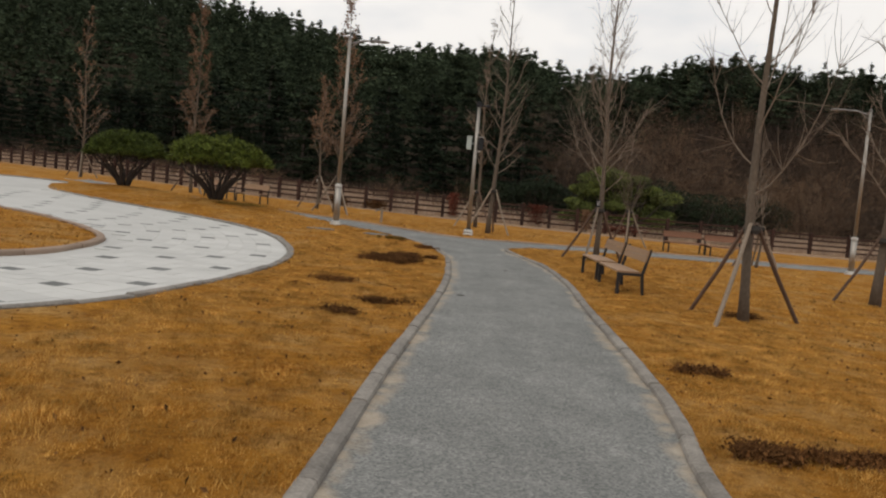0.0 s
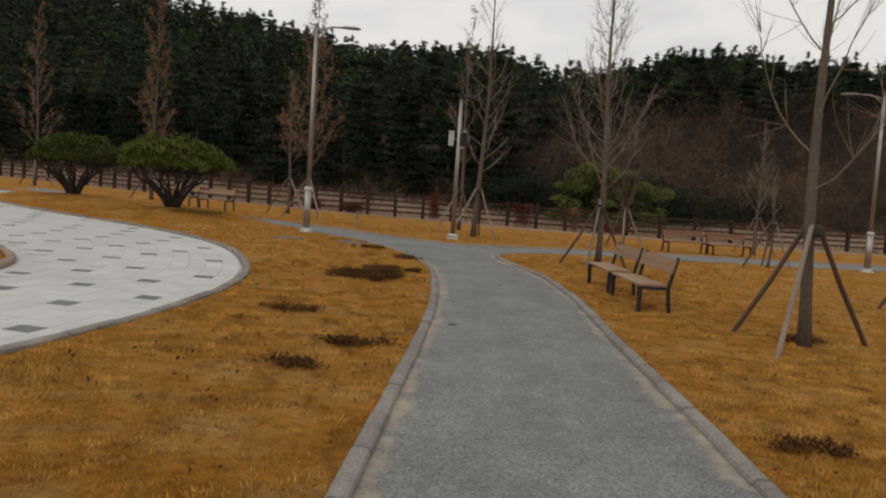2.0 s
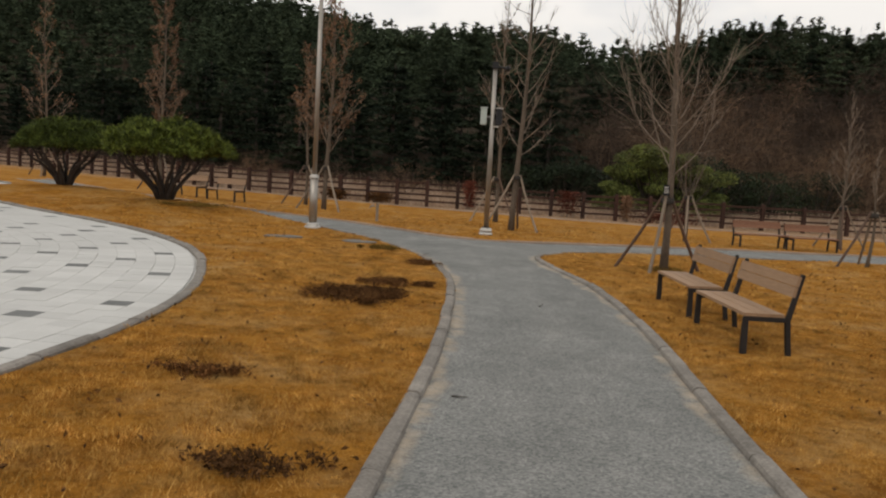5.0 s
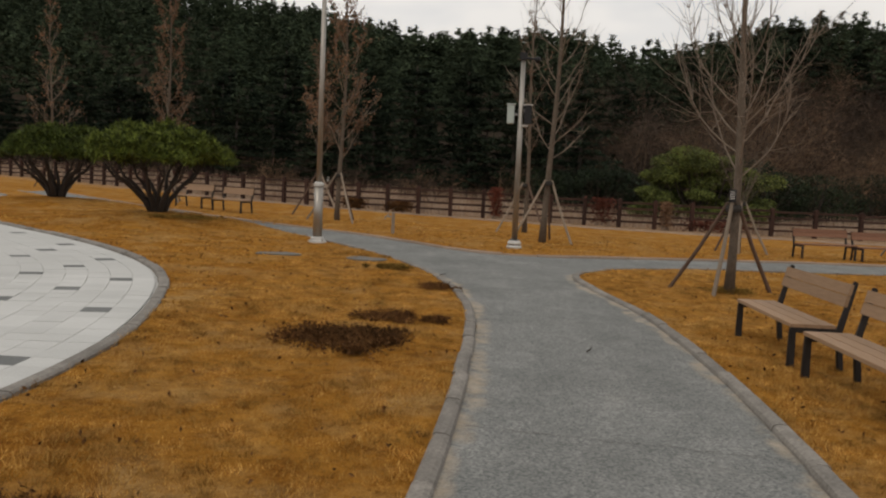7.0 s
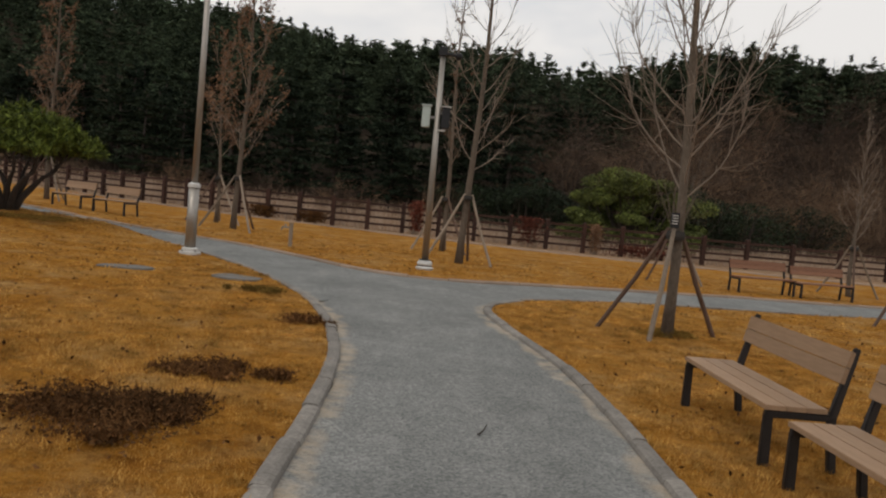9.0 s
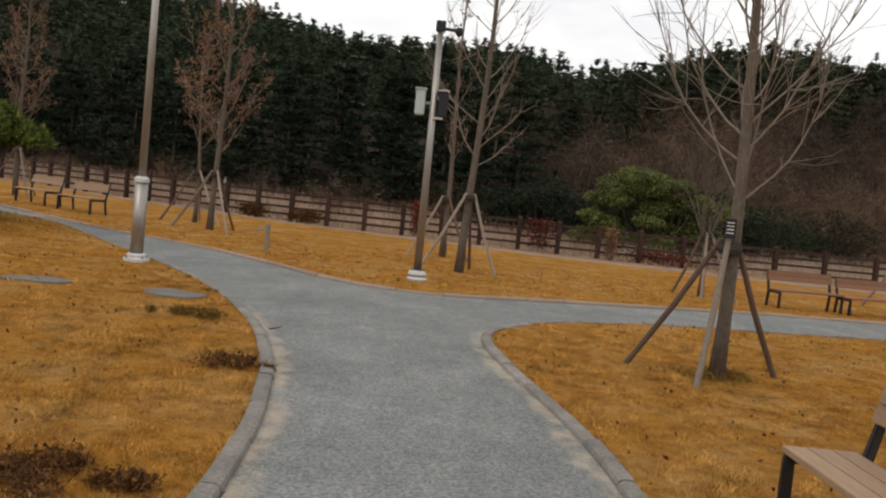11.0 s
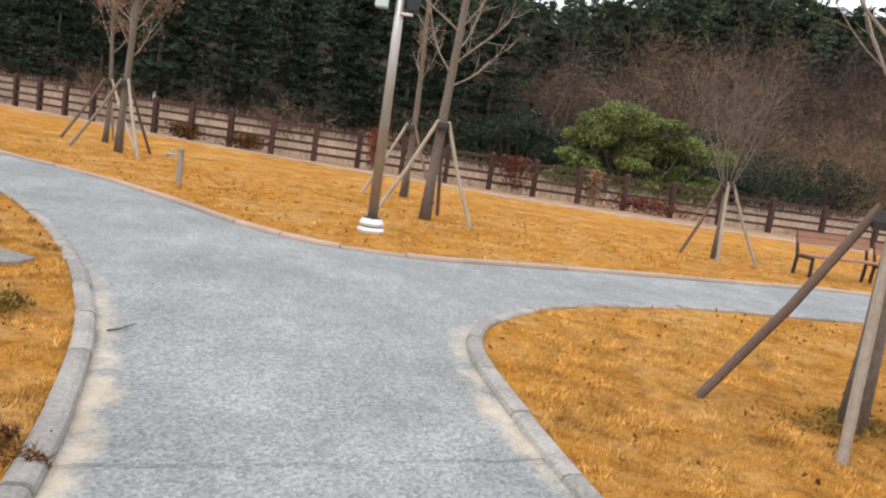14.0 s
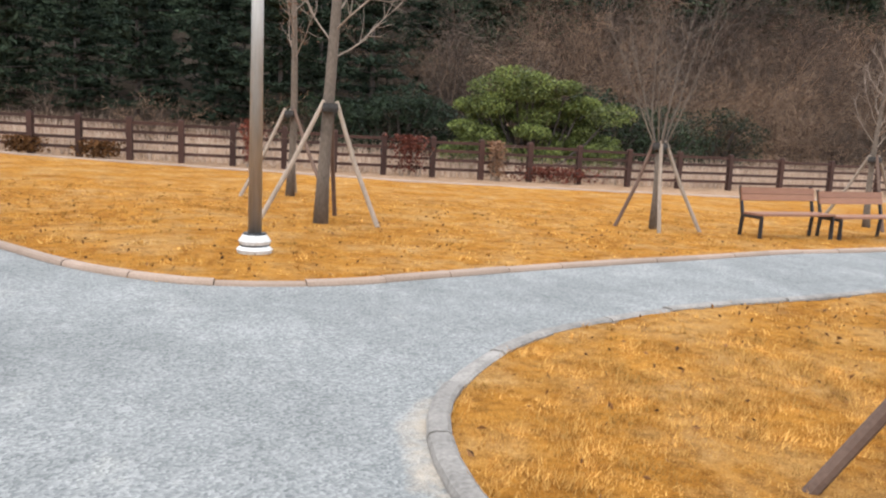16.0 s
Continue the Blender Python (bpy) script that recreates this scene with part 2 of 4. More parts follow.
# ---- mesh building ----
class Shape:
    """Collects vertices and faces of one mesh."""

    def __init__(self):
        self.v, self.f = [], []

    def box(self, c, size, m=None, taper=1.0):
        hx, hy, hz = (s / 2 for s in size)
        n = len(self.v)
        for z, k in ((-hz, 1.0), (hz, taper)):
            for x, y in ((-hx, -hy), (hx, -hy), (hx, hy), (-hx, hy)):
                p = Vector((x * k, y * k, z))
                p = (m @ p if m else p) + Vector(c)
                self.v.append(tuple(p))
        for q in ((3, 2, 1, 0), (4, 5, 6, 7), (0, 1, 5, 4), (1, 2, 6, 5), (2, 3, 7, 6), (3, 0, 4, 7)):
            self.f.append([n + i for i in q])
        return self

    def tube(self, pts, radii, sides=6, cap=True):
        n0 = len(self.v)
        pts = [Vector(p) for p in pts]
        side = Vector((1, 0, 0))
        for i, p in enumerate(pts):
            d = (pts[min(i + 1, len(pts) - 1)] - pts[max(i - 1, 0)])
            d = d.normalized() if d.length > 1e-9 else Vector((0, 0, 1))
            u = side - d * side.dot(d)
            u = u.normalized() if u.length > 1e-3 else d.orthogonal().normalized()
            side, w = u, d.cross(u)
            r = radii[i] if isinstance(radii, (list, tuple)) else radii
            for k in range(sides):
                a = 2 * math.pi * k / sides
                self.v.append(tuple(p + (u * math.cos(a) + w * math.sin(a)) * r))
        for i in range(len(pts) - 1):
            for k in range(sides):
                a, b = n0 + i * sides + k, n0 + i * sides + (k + 1) % sides
                self.f.append([a, b, b + sides, a + sides])
        if cap:
            self.f.append([n0 + k for k in reversed(range(sides))])
            self.f.append([n0 + (len(pts) - 1) * sides + k for k in range(sides)])
        return self

    def rod(self, a, b, r, sides=8, r2=None):
        return self.tube([a, b], [r, r if r2 is None else r2], sides)

    def lathe(self, profile, c, sides=16):
        """A turned shape: (radius, height) pairs from the bottom up."""
        return self.tube([(c[0], c[1], c[2] + z + 1e-5 * i) for i, (r, z) in enumerate(profile)], [r for r, z in profile], sides)

    def face(self, *pts):
        n = len(self.v)
        self.v += [tuple(p) for p in pts]
        self.f.append(list(range(n, n + len(pts))))
        return self

    def mesh(self, name, mat, smooth=False):
        me = bpy.data.meshes.new(name)
        me.from_pydata(self.v, [], self.f)
        me.materials.append(mat)
        if smooth:
            me.polygons.foreach_set("use_smooth", [True] * len(me.polygons))
        me.update()
        return me


def part(name, shape, mat, parent=None, label="", smooth=False, bevel=0.0):
    me = shape if isinstance(shape, bpy.types.Mesh) else shape.mesh(name, mat, smooth)
    if bevel:
        bm = bmesh.new()
        bm.from_mesh(me)
        bmesh.ops.bevel(bm, geom=[e for e in bm.edges if e.calc_face_angle(0) > 0.6], offset=bevel, segments=2, affect="EDGES", clamp_overlap=True)
        bm.to_mesh(me)
        bm.free()
    ob = new(name, me)
    ob.parent = parent
    if label:
        ob["label"] = label
    return ob


def thing(name, m, label, category, group="", kind=""):
    ob = new(name)
    ob.matrix_world = m
    return tagged(ob, label, category, group, kind)


def soup(name, tris, mat):
    """One mesh from an (n, 3, 3) array of loose triangles."""
    n = len(tris)
    me = bpy.data.meshes.new(name)
    me.vertices.add(n * 3)
    me.vertices.foreach_set("co", np.ascontiguousarray(tris, dtype=np.float32).ravel())
    me.loops.add(n * 3)
    me.loops.foreach_set("vertex_index", np.arange(n * 3, dtype=np.int32))
    me.polygons.add(n)
    me.polygons.foreach_set("loop_start", np.arange(0, n * 3, 3, dtype=np.int32))
    me.materials.append(mat)
    me.update()
    me.validate()
    return me


def needles(rng, centres, size, count, up=0.5, width=0.16, flat=1.0):
    """Tufts of thin triangles that spread from each centre."""
    c = np.repeat(np.asarray(centres, float), count, axis=0)
    n = len(c)
    d = rng.normal(size=(n, 3))
    d[:, 2] = d[:, 2] * flat + up
    d /= np.linalg.norm(d, axis=1, keepdims=True)
    s = np.cross(d, rng.normal(size=(n, 3)))
    s /= np.linalg.norm(s, axis=1, keepdims=True) + 1e-9
    ln = (size * rng.uniform(0.6, 1.3, n))[:, None]
    return np.stack([c - s * ln * width, c + s * ln * width, c + d * ln], axis=1)


def leaflets(rng, centres, size):
    """Loose leaves, each a folded pair of triangles, at the centres."""
    c = np.asarray(centres, float)
    n = len(c)
    d = rng.normal(size=(n, 3))
    d /= np.linalg.norm(d, axis=1, keepdims=True)
    s = np.cross(d, rng.normal(size=(n, 3)))
    s /= np.linalg.norm(s, axis=1, keepdims=True) + 1e-9
    ln = (size * rng.uniform(0.6, 1.4, n))[:, None]
    a, b = c - d * ln, c + d * ln
    k = np.cross(d, s) * ln * 0.25
    return np.concatenate([np.stack([a, b, c + s * ln * 0.55 + k], axis=1), np.stack([b, a, c - s * ln * 0.55 + k], axis=1)])


# ---- plan: the edges of the paths ----
def smooth_line(pts, step=0.25):
    """A curve through the points, resampled at even steps."""
    p = np.array(pts, float)
    q = np.vstack([2 * p[0] - p[1], p, 2 * p[-1] - p[-2]])
    out = []
    for i in range(1, len(q) - 2):
        for t in np.linspace(0, 1, 16, endpoint=False):
            a, b, c, d = q[i - 1], q[i], q[i + 1], q[i + 2]
            out.append(0.5 * (2 * b + (c - a) * t + (2 * a - 5 * b + 4 * c - d) * t * t + (3 * b - a - 3 * c + d) * t ** 3))
    out = np.array(out + [p[-1]])
    s = np.concatenate([[0], np.cumsum(np.linalg.norm(np.diff(out, axis=0), axis=1))])
    k = np.linspace(0, s[-1], max(2, int(s[-1] / step) + 1))
    return np.stack([np.interp(k, s, out[:, 0]), np.interp(k, s, out[:, 1])], axis=1)


EDGE_LEFT = smooth_line([(-1.3, -12), (-0.95, -5), (-0.7, 0), (-0.5, 3.9), (-0.4, 6.1), (-0.3, 7.7), (-0.1, 10.6), (0.04, 13.2), (0.08, 15.4), (0.04, 17.8), (-0.18, 19.7), (-0.6, 21.4),
                         (-1.1, 22.72), (-1.85, 24.25), (-2.85, 25.85), (-4.1, 27.4), (-5.95, 29.3), (-7.9, 31.1), (-10.5, 33.0), (-14.2, 36.0), (-20, 41)])
EDGE_LEFT[:, 0] += 0.05 * (1 - np.clip((EDGE_LEFT[:, 1] - 22) / 4, 0, 1))
EDGE_RIGHT = smooth_line([(0.9, -12), (1.25, -5), (1.5, 0), (1.7, 4.5), (1.9, 6.0), (2.03, 8.0), (2.12, 11), (2.24, 13.8), (2.29, 15.5), (2.27, 17.3), (2.17, 18.9), (2.03, 19.9), (1.8, 21.1),
                          (1.62, 22.2), (1.56, 22.9), (1.68, 23.6), (2.02, 24.25), (2.5, 24.87), (3.15, 25.4), (4.42, 26.07), (5.95, 26.62), (7.5, 27.25), (10, 28.1), (14, 29.6), (22, 33)])
EDGE_FAR = smooth_line([(-20, 43.2), (-14.6, 38.0), (-11.0, 35.0), (-7.95, 32.5), (-5.65, 30.95), (-4.5, 30.3), (-3.4, 29.5), (-2.15, 28.35), (-1.1, 27.25), (-0.35, 26.75), (0.35, 26.54), (1.4, 26.7), (2.6, 27.32),
                        (4.1, 28.1), (5.9, 28.9), (8.1, 29.9), (10.2, 30.6), (14, 32.2), (22, 36)])
PLAZA = smooth_line([(-14, -3), (-9, 1.5), (-6, 4.9), (-4.3, 7.2), (-3.75, 8.2), (-3.4, 9.3), (-3.15, 10.6), (-2.97, 12.2), (-2.92, 13.7), (-3.06, 15.3), (-3.5, 17.1), (-4.2, 19.0), (-5.1, 20.6), (-6.55, 22.3), (-8.3, 23.85),
                     (-10.5, 25.5), (-12.9, 27.5), (-15.2, 30.2), (-16.9, 33.4), (-17.6, 36.0), (-18.6, 37.4), (-20.5, 37.6), (-24, 36), (-30, 33)])
ISLAND = smooth_line([(-14, 5), (-10, 7.6), (-7.4, 9.4), (-6.2, 11.0), (-5.9, 12.5), (-6.25, 14.6), (-7.5, 16.4), (-9.2, 18.0), (-11.5, 19.6), (-15, 22), (-20, 25)])
FENCE = smooth_line([(-46, 67), (-34, 61), (-25.8, 56), (-19, 51.5), (-12, 47.0), (-7, 44.4), (-2.3, 43.3), (4, 43.0), (9, 43.4), (15, 44.4), (22, 46), (32, 49), (46, 54)], 0.2)
EDGING = smooth_line([(-46, 65.5), (-34, 59.6), (-19, 50.2), (-10, 44.9), (-4, 42.3), (0, 41.4), (5, 40.5), (9, 40.6), (13, 41.0), (20, 42.6), (46, 51)])
PATH_POLY = np.vstack([EDGE_LEFT, EDGE_FAR, EDGE_RIGHT[::-1]])
PLAZA_POLY = np.vstack([PLAZA, [(-40, 33), (-40, -3)]])
ISLAND_POLY = np.vstack([ISLAND, [(-40, 25), (-40, 5)]])


def inside(poly, x, y):
    r = np.zeros(x.shape, bool)
    ax, ay = poly[:, 0], poly[:, 1]
    bx, by = np.roll(ax, -1), np.roll(ay, -1)
    for i in range(len(poly)):
        if ay[i] == by[i]:
            continue
        hit = ((ay[i] > y) != (by[i] > y)) & (x < (bx[i] - ax[i]) * (y - ay[i]) / (by[i] - ay[i]) + ax[i])
        r ^= hit
    return r


def distance(line, x, y):
    best = np.full(x.shape, 1e9)
    for a, b in zip(line[:-1], line[1:]):
        d = b - a
        t = np.clip(((x - a[0]) * d[0] + (y - a[1]) * d[1]) / max(d @ d, 1e-12), 0, 1)
        best = np.minimum(best, (x - a[0] - t * d[0]) ** 2 + (y - a[1] - t * d[1]) ** 2)
    return np.sqrt(best)


def step_up(a, b, v):
    t = np.clip((v - a) / (b - a), 0, 1)
    return t * t * (3 - 2 * t)


def wander(x, y, k):
    """Cheap smooth unevenness."""
    return np.sin(x * 1.3 * k + 2 * np.sin(y * 0.7 * k)) * np.cos(y * 1.1 * k + 1.7 * np.sin(x * 0.9 * k))


def fence_y(x):
    return np.interp(x, FENCE[:, 0], FENCE[:, 1])


def rise(x, y):
    """The bank behind the fence and the wooded hill."""
    d = y - fence_y(x)
    crest = np.interp(x, (-90, -60, -36, -14, 15, 45, 80), (1.62, 1.55, 1.33, 1.0, 1.06, 1.1, 1.2))
    west = crest * (0.19 * np.clip(d - 7, 0, 112) + 2.0 * step_up(0, 80, d - 119))
    east = (0.42 * np.clip(d - 7, 0, 26) + 0.075 * np.clip(d - 33, 0, 90)) * np.interp(x, (20, 45, 80), (0.95, 1.1, 1.25))
    k = step_up(9, 27, x)
    return 0.7 * step_up(2.5, 9, d) + (west * (1 - k) + east * k) * step_up(5, 16, d)


def slope(x):
    """The whole ground falls gently towards +x."""
    return -0.0175 * np.clip(x, -130, 130)


def lawn_z(x, y):
    z = slope(x) + 0.035 + 0.012 * wander(x, y, 1.0) + 0.008 * wander(x + 5, y, 3.1)
    for bx, by, s in ((-8.5, 28.6, 1.7), (-13.5, 32.6, 1.9)):
        z = z + 0.30 * np.exp(-((x - bx) ** 2 + (y - by) ** 2) / (2 * s * s))
    return z + rise(x, y)


def zg(x, y):
    return float(lawn_z(np.array(x), np.array(y)))


def stand(x, y, turn=0, tilt=0):
    """A pose on the lawn."""
    return pose(x, y, zg(x, y) - 0.005, 0, tilt, turn)


# ---- ground ----
def axis(lo, hi, step, far_lo, far_hi, grow=1.18):
    a = list(np.arange(lo, hi, step))
    s, v = step, a[-1]
    while v < far_hi:
        s = min(s * grow, 60)
        v += s
        a.append(v)
    s, v = step, a[0]
    while v > far_lo:
        s = min(s * grow, 60)
        v -= s
        a.insert(0, v)
    return np.array(a)


def grid_mesh(name, xs, ys, z, keep, mat, masks):
    X, Y = np.meshgrid(xs, ys)
    ny, nx = X.shape
    idx = np.arange(nx * ny).reshape(ny, nx)
    quads = np.stack([idx[:-1, :-1], idx[:-1, 1:], idx[1:, 1:], idx[1:, :-1]], axis=-1).reshape(-1, 4)
    if keep is not None:
        quads = quads[(keep[:-1, :-1] | keep[:-1, 1:] | keep[1:, 1:] | keep[1:, :-1]).reshape(-1)]
    used, inv = np.unique(quads, return_inverse=True)
    co = np.stack([X.ravel(), Y.ravel(), z.ravel()], axis=1)[used]
    me = bpy.data.meshes.new(name)
    me.from_pydata(co.tolist(), [], inv.reshape(-1, 4).tolist())
    me.polygons.foreach_set("use_smooth", [True] * len(me.polygons))
    for k, v in masks.items():
        me.attributes.new(k, "FLOAT", "POINT").data.foreach_set("value", v.ravel()[used].astype(np.float32))
    me.materials.append(mat)
    me.update()
    return me


def build_ground():
    xs, ys = axis(-19, 11, 0.13, -900, 900), axis(1.5, 41, 0.13, -400, 1500)
    X, Y = np.meshgrid(xs, ys)
    lawn = lawn_z(X, Y)
    paved = inside(PATH_POLY, X, Y) | (inside(PLAZA_POLY, X, Y) & ~inside(ISLAND_POLY, X, Y))
    near = np.full(X.shape, 9.0)
    box = (X > -45) & (X < 25) & (Y > -14) & (Y < 46)
    for line in (EDGE_LEFT, EDGE_RIGHT, EDGE_FAR, PLAZA, ISLAND):
        near[box] = np.minimum(near[box], distance(line, X[box], Y[box]))
    z = np.where(paved | (near < 0.05), slope(X) - 0.06, lawn)
    d = Y - fence_y(X)
    soil = step_up(-0.05, 0.1, Y - np.interp(X, EDGING[:, 0], EDGING[:, 1]) + 0.06 * wander(X, Y, 1.7))
    # where the litter lies, with the painted shade of the woods
    shaded_litter = step_up(7.0, 9.5, d + 0.6 * wander(X, Y, 0.6))
    ob = new("ground", grid_mesh("ground", xs, ys, z, None, M_GROUND, {"soil": soil, "shaded_litter": shaded_litter}))
    tagged(ob, "dry golden lawn with bare soil and a wooded hill beyond", "ground", kind="structure")


def build_path():
    xs, ys = np.arange(-20, 22, 0.1), np.arange(-12, 44, 0.1)
    X, Y = np.meshgrid(xs, ys)
    keep = inside(PATH_POLY, X, Y)
    near = np.minimum(np.minimum(distance(EDGE_LEFT, X, Y), distance(EDGE_RIGHT, X, Y)), distance(EDGE_FAR, X, Y) + 0.3)
    sand = (1 - step_up(0.02, 0.20, near + 0.05 * wander(X, Y, 1.1) + 0.03 * wander(X, Y + 4, 3.3))) * (1 - 0.75 * step_up(22.5, 24.5, Y))
    z = slope(X) + 0.006 + 0.004 * wander(X, Y, 0.8)
    ob = new("path", grid_mesh("path", xs, ys, z, keep, M_PATH, {"sand": sand}))
    tagged(ob, "grey fine-aggregate footpath with sandy edges", "path", kind="structure")
    xs, ys = np.arange(-34, -2.5, 0.12), np.arange(-3, 39, 0.12)
    X, Y = np.meshgrid(xs, ys)
    keep = inside(PLAZA_POLY, X, Y) & ~inside(ISLAND_POLY, X, Y)
    ob = new("pavement", grid_mesh("pavement", xs, ys, slope(X) + 0.002, keep, M_SLAB, {}))
    return tagged(ob, "pale paved walk dotted with dark tiles", "pavement", kind="structure")


build_ground()
pavement = build_path()


# ---- kerbs ----
def kerb_line(name, line, mat, label, width=0.125, top=0.055, stone=0.8, flip=1):
    """A run of kerb stones laid along an edge, each a stone of its own, with narrow joints."""
    root = thing(name, Matrix(), label, "kerb", kind="structure")
    s = np.concatenate([[0], np.cumsum(np.linalg.norm(np.diff(line, axis=0), axis=1))])
    rng = np.random.default_rng(len(line))
    at = 0.0
    while at < s[-1] - 0.3:
        end = min(at + stone, s[-1])
        sh = Shape()
        lift, push = rng.normal(0, 0.005), rng.normal(0, 0.005)
        ks = np.linspace(at + 0.006, end - 0.006, 4)
        prof = [(0.0, -0.1), (0.004, top - 0.035), (0.014, top - 0.012), (0.042, top), (width - 0.02, top), (width, top - 0.015), (width, -0.1)]
        for k in ks:
            p = np.array([np.interp(k, s, line[:, 0]), np.interp(k, s, line[:, 1])])
            q = np.array([np.interp(min(k + 0.1, s[-1]), s, line[:, 0]), np.interp(min(k + 0.1, s[-1]), s, line[:, 1])])
            o = np.array([np.interp(max(k - 0.1, 0), s, line[:, 0]), np.interp(max(k - 0.1, 0), s, line[:, 1])])
            d = (q - o) / (np.linalg.norm(q - o) + 1e-9)
            nrm = np.array([-d[1], d[0]]) * flip
            for u, z in prof:
                w = p + nrm * (u + push)
                sh.v.append((w[0], w[1], z + lift + float(slope(w[0]))))
        for i in range(3):
            for j in range(6):
                a = i * 7 + j
                sh.f.append([a, a + 7, a + 8, a + 1] if flip > 0 else [a, a + 1, a + 8, a + 7])
        sh.f.append(list(range(7)) if flip > 0 else list(reversed(range(7))))
        sh.f.append(list(reversed(range(21, 28))) if flip > 0 else list(range(21, 28)))
        part("kerb_stone", sh, mat, root)
        at = end


kerb_line("kerb_1", EDGE_LEFT, M_KERB, "grey concrete kerb along the path")
kerb_line("kerb_2", EDGE_RIGHT, M_KERB, "grey concrete kerb round the lawn corner", flip=-1)
kerb_line("kerb_3", EDGE_FAR, M_KERB_BROWN, "brownish concrete kerb along the far lawn", width=0.12)
kerb_line("kerb_4", PLAZA, M_KERB, "grey kerb bounding the pale paving", width=0.14, top=0.06, flip=-1)
kerb_line("kerb_5", ISLAND, M_KERB_BROWN, "brown kerb round the lawn island", width=0.15, top=0.08, flip=1)
kerb_line("kerb_6", EDGING[(EDGING[:, 0] > -16) & (EDGING[:, 0] < 22)], M_KERB_BROWN, "low edging between lawn and bare soil", width=0.1, top=0.08, stone=1.2)


# ---- benches ----
def bench(m, wood, label, group):
    """Origin on the ground in the middle of the front; the sitter looks along -x; 1.62 m long along y."""
    b = thing("bench", m, label, "bench", group)
    for y in (-0.78, 0.78):
        sh = Shape()
        w = 0.05
        sh.box((0.03, y, 0.17), (0.07, w, 0.40), taper=0.85)
        sh.box((0.24, y, 0.365), (0.47, w, 0.05))
        lean = Matrix.Rotation(radians(14), 3, "Y")
        sh.box((0.515, y, 0.60), (0.055, w, 0.50), lean, 0.8)
        sh.box((0.475, y, 0.16), (0.055, w, 0.42), Matrix.Rotation(radians(-6), 3, "Y"))
        part("side_frame", sh, M_BENCH_IRON, b, "black iron side frame", bevel=0.008)
    for i, x in enumerate((0.065, 0.205, 0.345)):
        part("seat_plank", Shape().box((x, 0, 0.408), (0.138, 1.62, 0.035)), wood, b, bevel=0.004)
    lean = Matrix.Rotation(radians(14), 3, "Y")
    for i, z in enumerate((0.655, 0.765)):
        part("back_plank", Shape().box((0.485 + (z - 0.6) * 0.25, 0, z), (0.03, 1.62, 0.109), lean), wood, b, bevel=0.004)
    return b


LB = "pale brown wooden bench with black iron sides on dry grass"
bench(stand(3.05, 17.25, 1.5), M_BENCH_WOOD, LB, "benches by the path")
bench(stand(3.08, 15.25, 2), M_BENCH_WOOD, LB, "benches by the path")
RB = "reddish wooden bench with dark iron sides beside the far path"
bench(stand(9.2, 31.42, 102), M_BENCH_RED, RB, "benches across the path")
bench(stand(10.95, 31.85, 104), M_BENCH_RED, RB, "benches across the path")
GB = "weathered brown bench on the lawn behind the path bend"
bench(stand(-9.15, 35.4, -124 + 180), M_BENCH_WOOD, GB, "benches behind the bend")
bench(stand(-10.95, 36.55, -124 + 180), M_BENCH_WOOD, GB, "benches behind the bend")


# ---- lamps, camera pole, tap ----
def street_lamp(m, arm, height=6.0):
    b = thing("street_lamp", m, "stainless street lamp with one arm and white foot covers", "street lamp")
    part("base", Shape().lathe([(0.20, 0.0), (0.20, 0.05), (0.15, 0.06), (0.15, 0.11), (0.125, 0.13)], (0, 0, 0)), M_WHITE, b, "white base cover")
    for a in range(4):
        c, s = 0.17 * math.cos(a * math.pi / 2 + 0.78), 0.17 * math.sin(a * math.pi / 2 + 0.78)
        part("bolt", Shape().lathe([(0.014, 0.05), (0.014, 0.085)], (c, s, 0), 6), M_STEEL_DULL, b)
    part("sleeve", Shape().lathe([(0.10, 0.13), (0.10, 1.27)], (0, 0, 0), 20), M_STEEL, b, "polished lower sleeve", smooth=True)
    part("collar", Shape().lathe([(0.115, 1.25), (0.118, 1.31), (0.07, 1.34)], (0, 0, 0)), M_WHITE, b, "white collar")
    part("pole", Shape().lathe([(0.06, 1.33), (0.048, height)], (0, 0, 0), 16), M_STEEL, b, smooth=True)
    part("cap", Shape().lathe([(0.055, height - 0.02), (0.055, height + 0.06), (0.02, height + 0.1)], (0, 0, 0), 10), M_STEEL_DULL, b)
    reach = [(-0.10 * arm, 0, height - 0.16), (0.1 * arm, 0, height - 0.1), (0.45 * arm, 0, height + 0.01), (0.85 * arm, 0, height + 0.03)]
    part("arm", Shape().tube(reach, [0.028] * 4, 8), M_STEEL_DULL, b, smooth=True)
    part("brace", Shape().tube([(0.04 * arm, 0, height - 0.26), (0.3 * arm, 0, height - 0.04)], [0.016, 0.016], 6), M_STEEL_DULL, b)
    head = part("lamp_head", Shape().tube([(0.72 * arm, 0, height + 0.03), (0.80 * arm, 0, height + 0.035), (1.15 * arm, 0, height + 0.03), (1.28 * arm, 0, height + 0.02)], [0.05, 0.10, 0.11, 0.06], 10), M_STEEL_DULL, b, "flat grey lamp head")
    head.scale = (1, 1.15, 0.42)
    head.location = (0, 0, (height + 0.03) * 0.58)
    return b


street_lamp(stand(-3.8, 26.3, 8), 1)
street_lamp(stand(14.2, 28.6, -25), -1, 5.75)


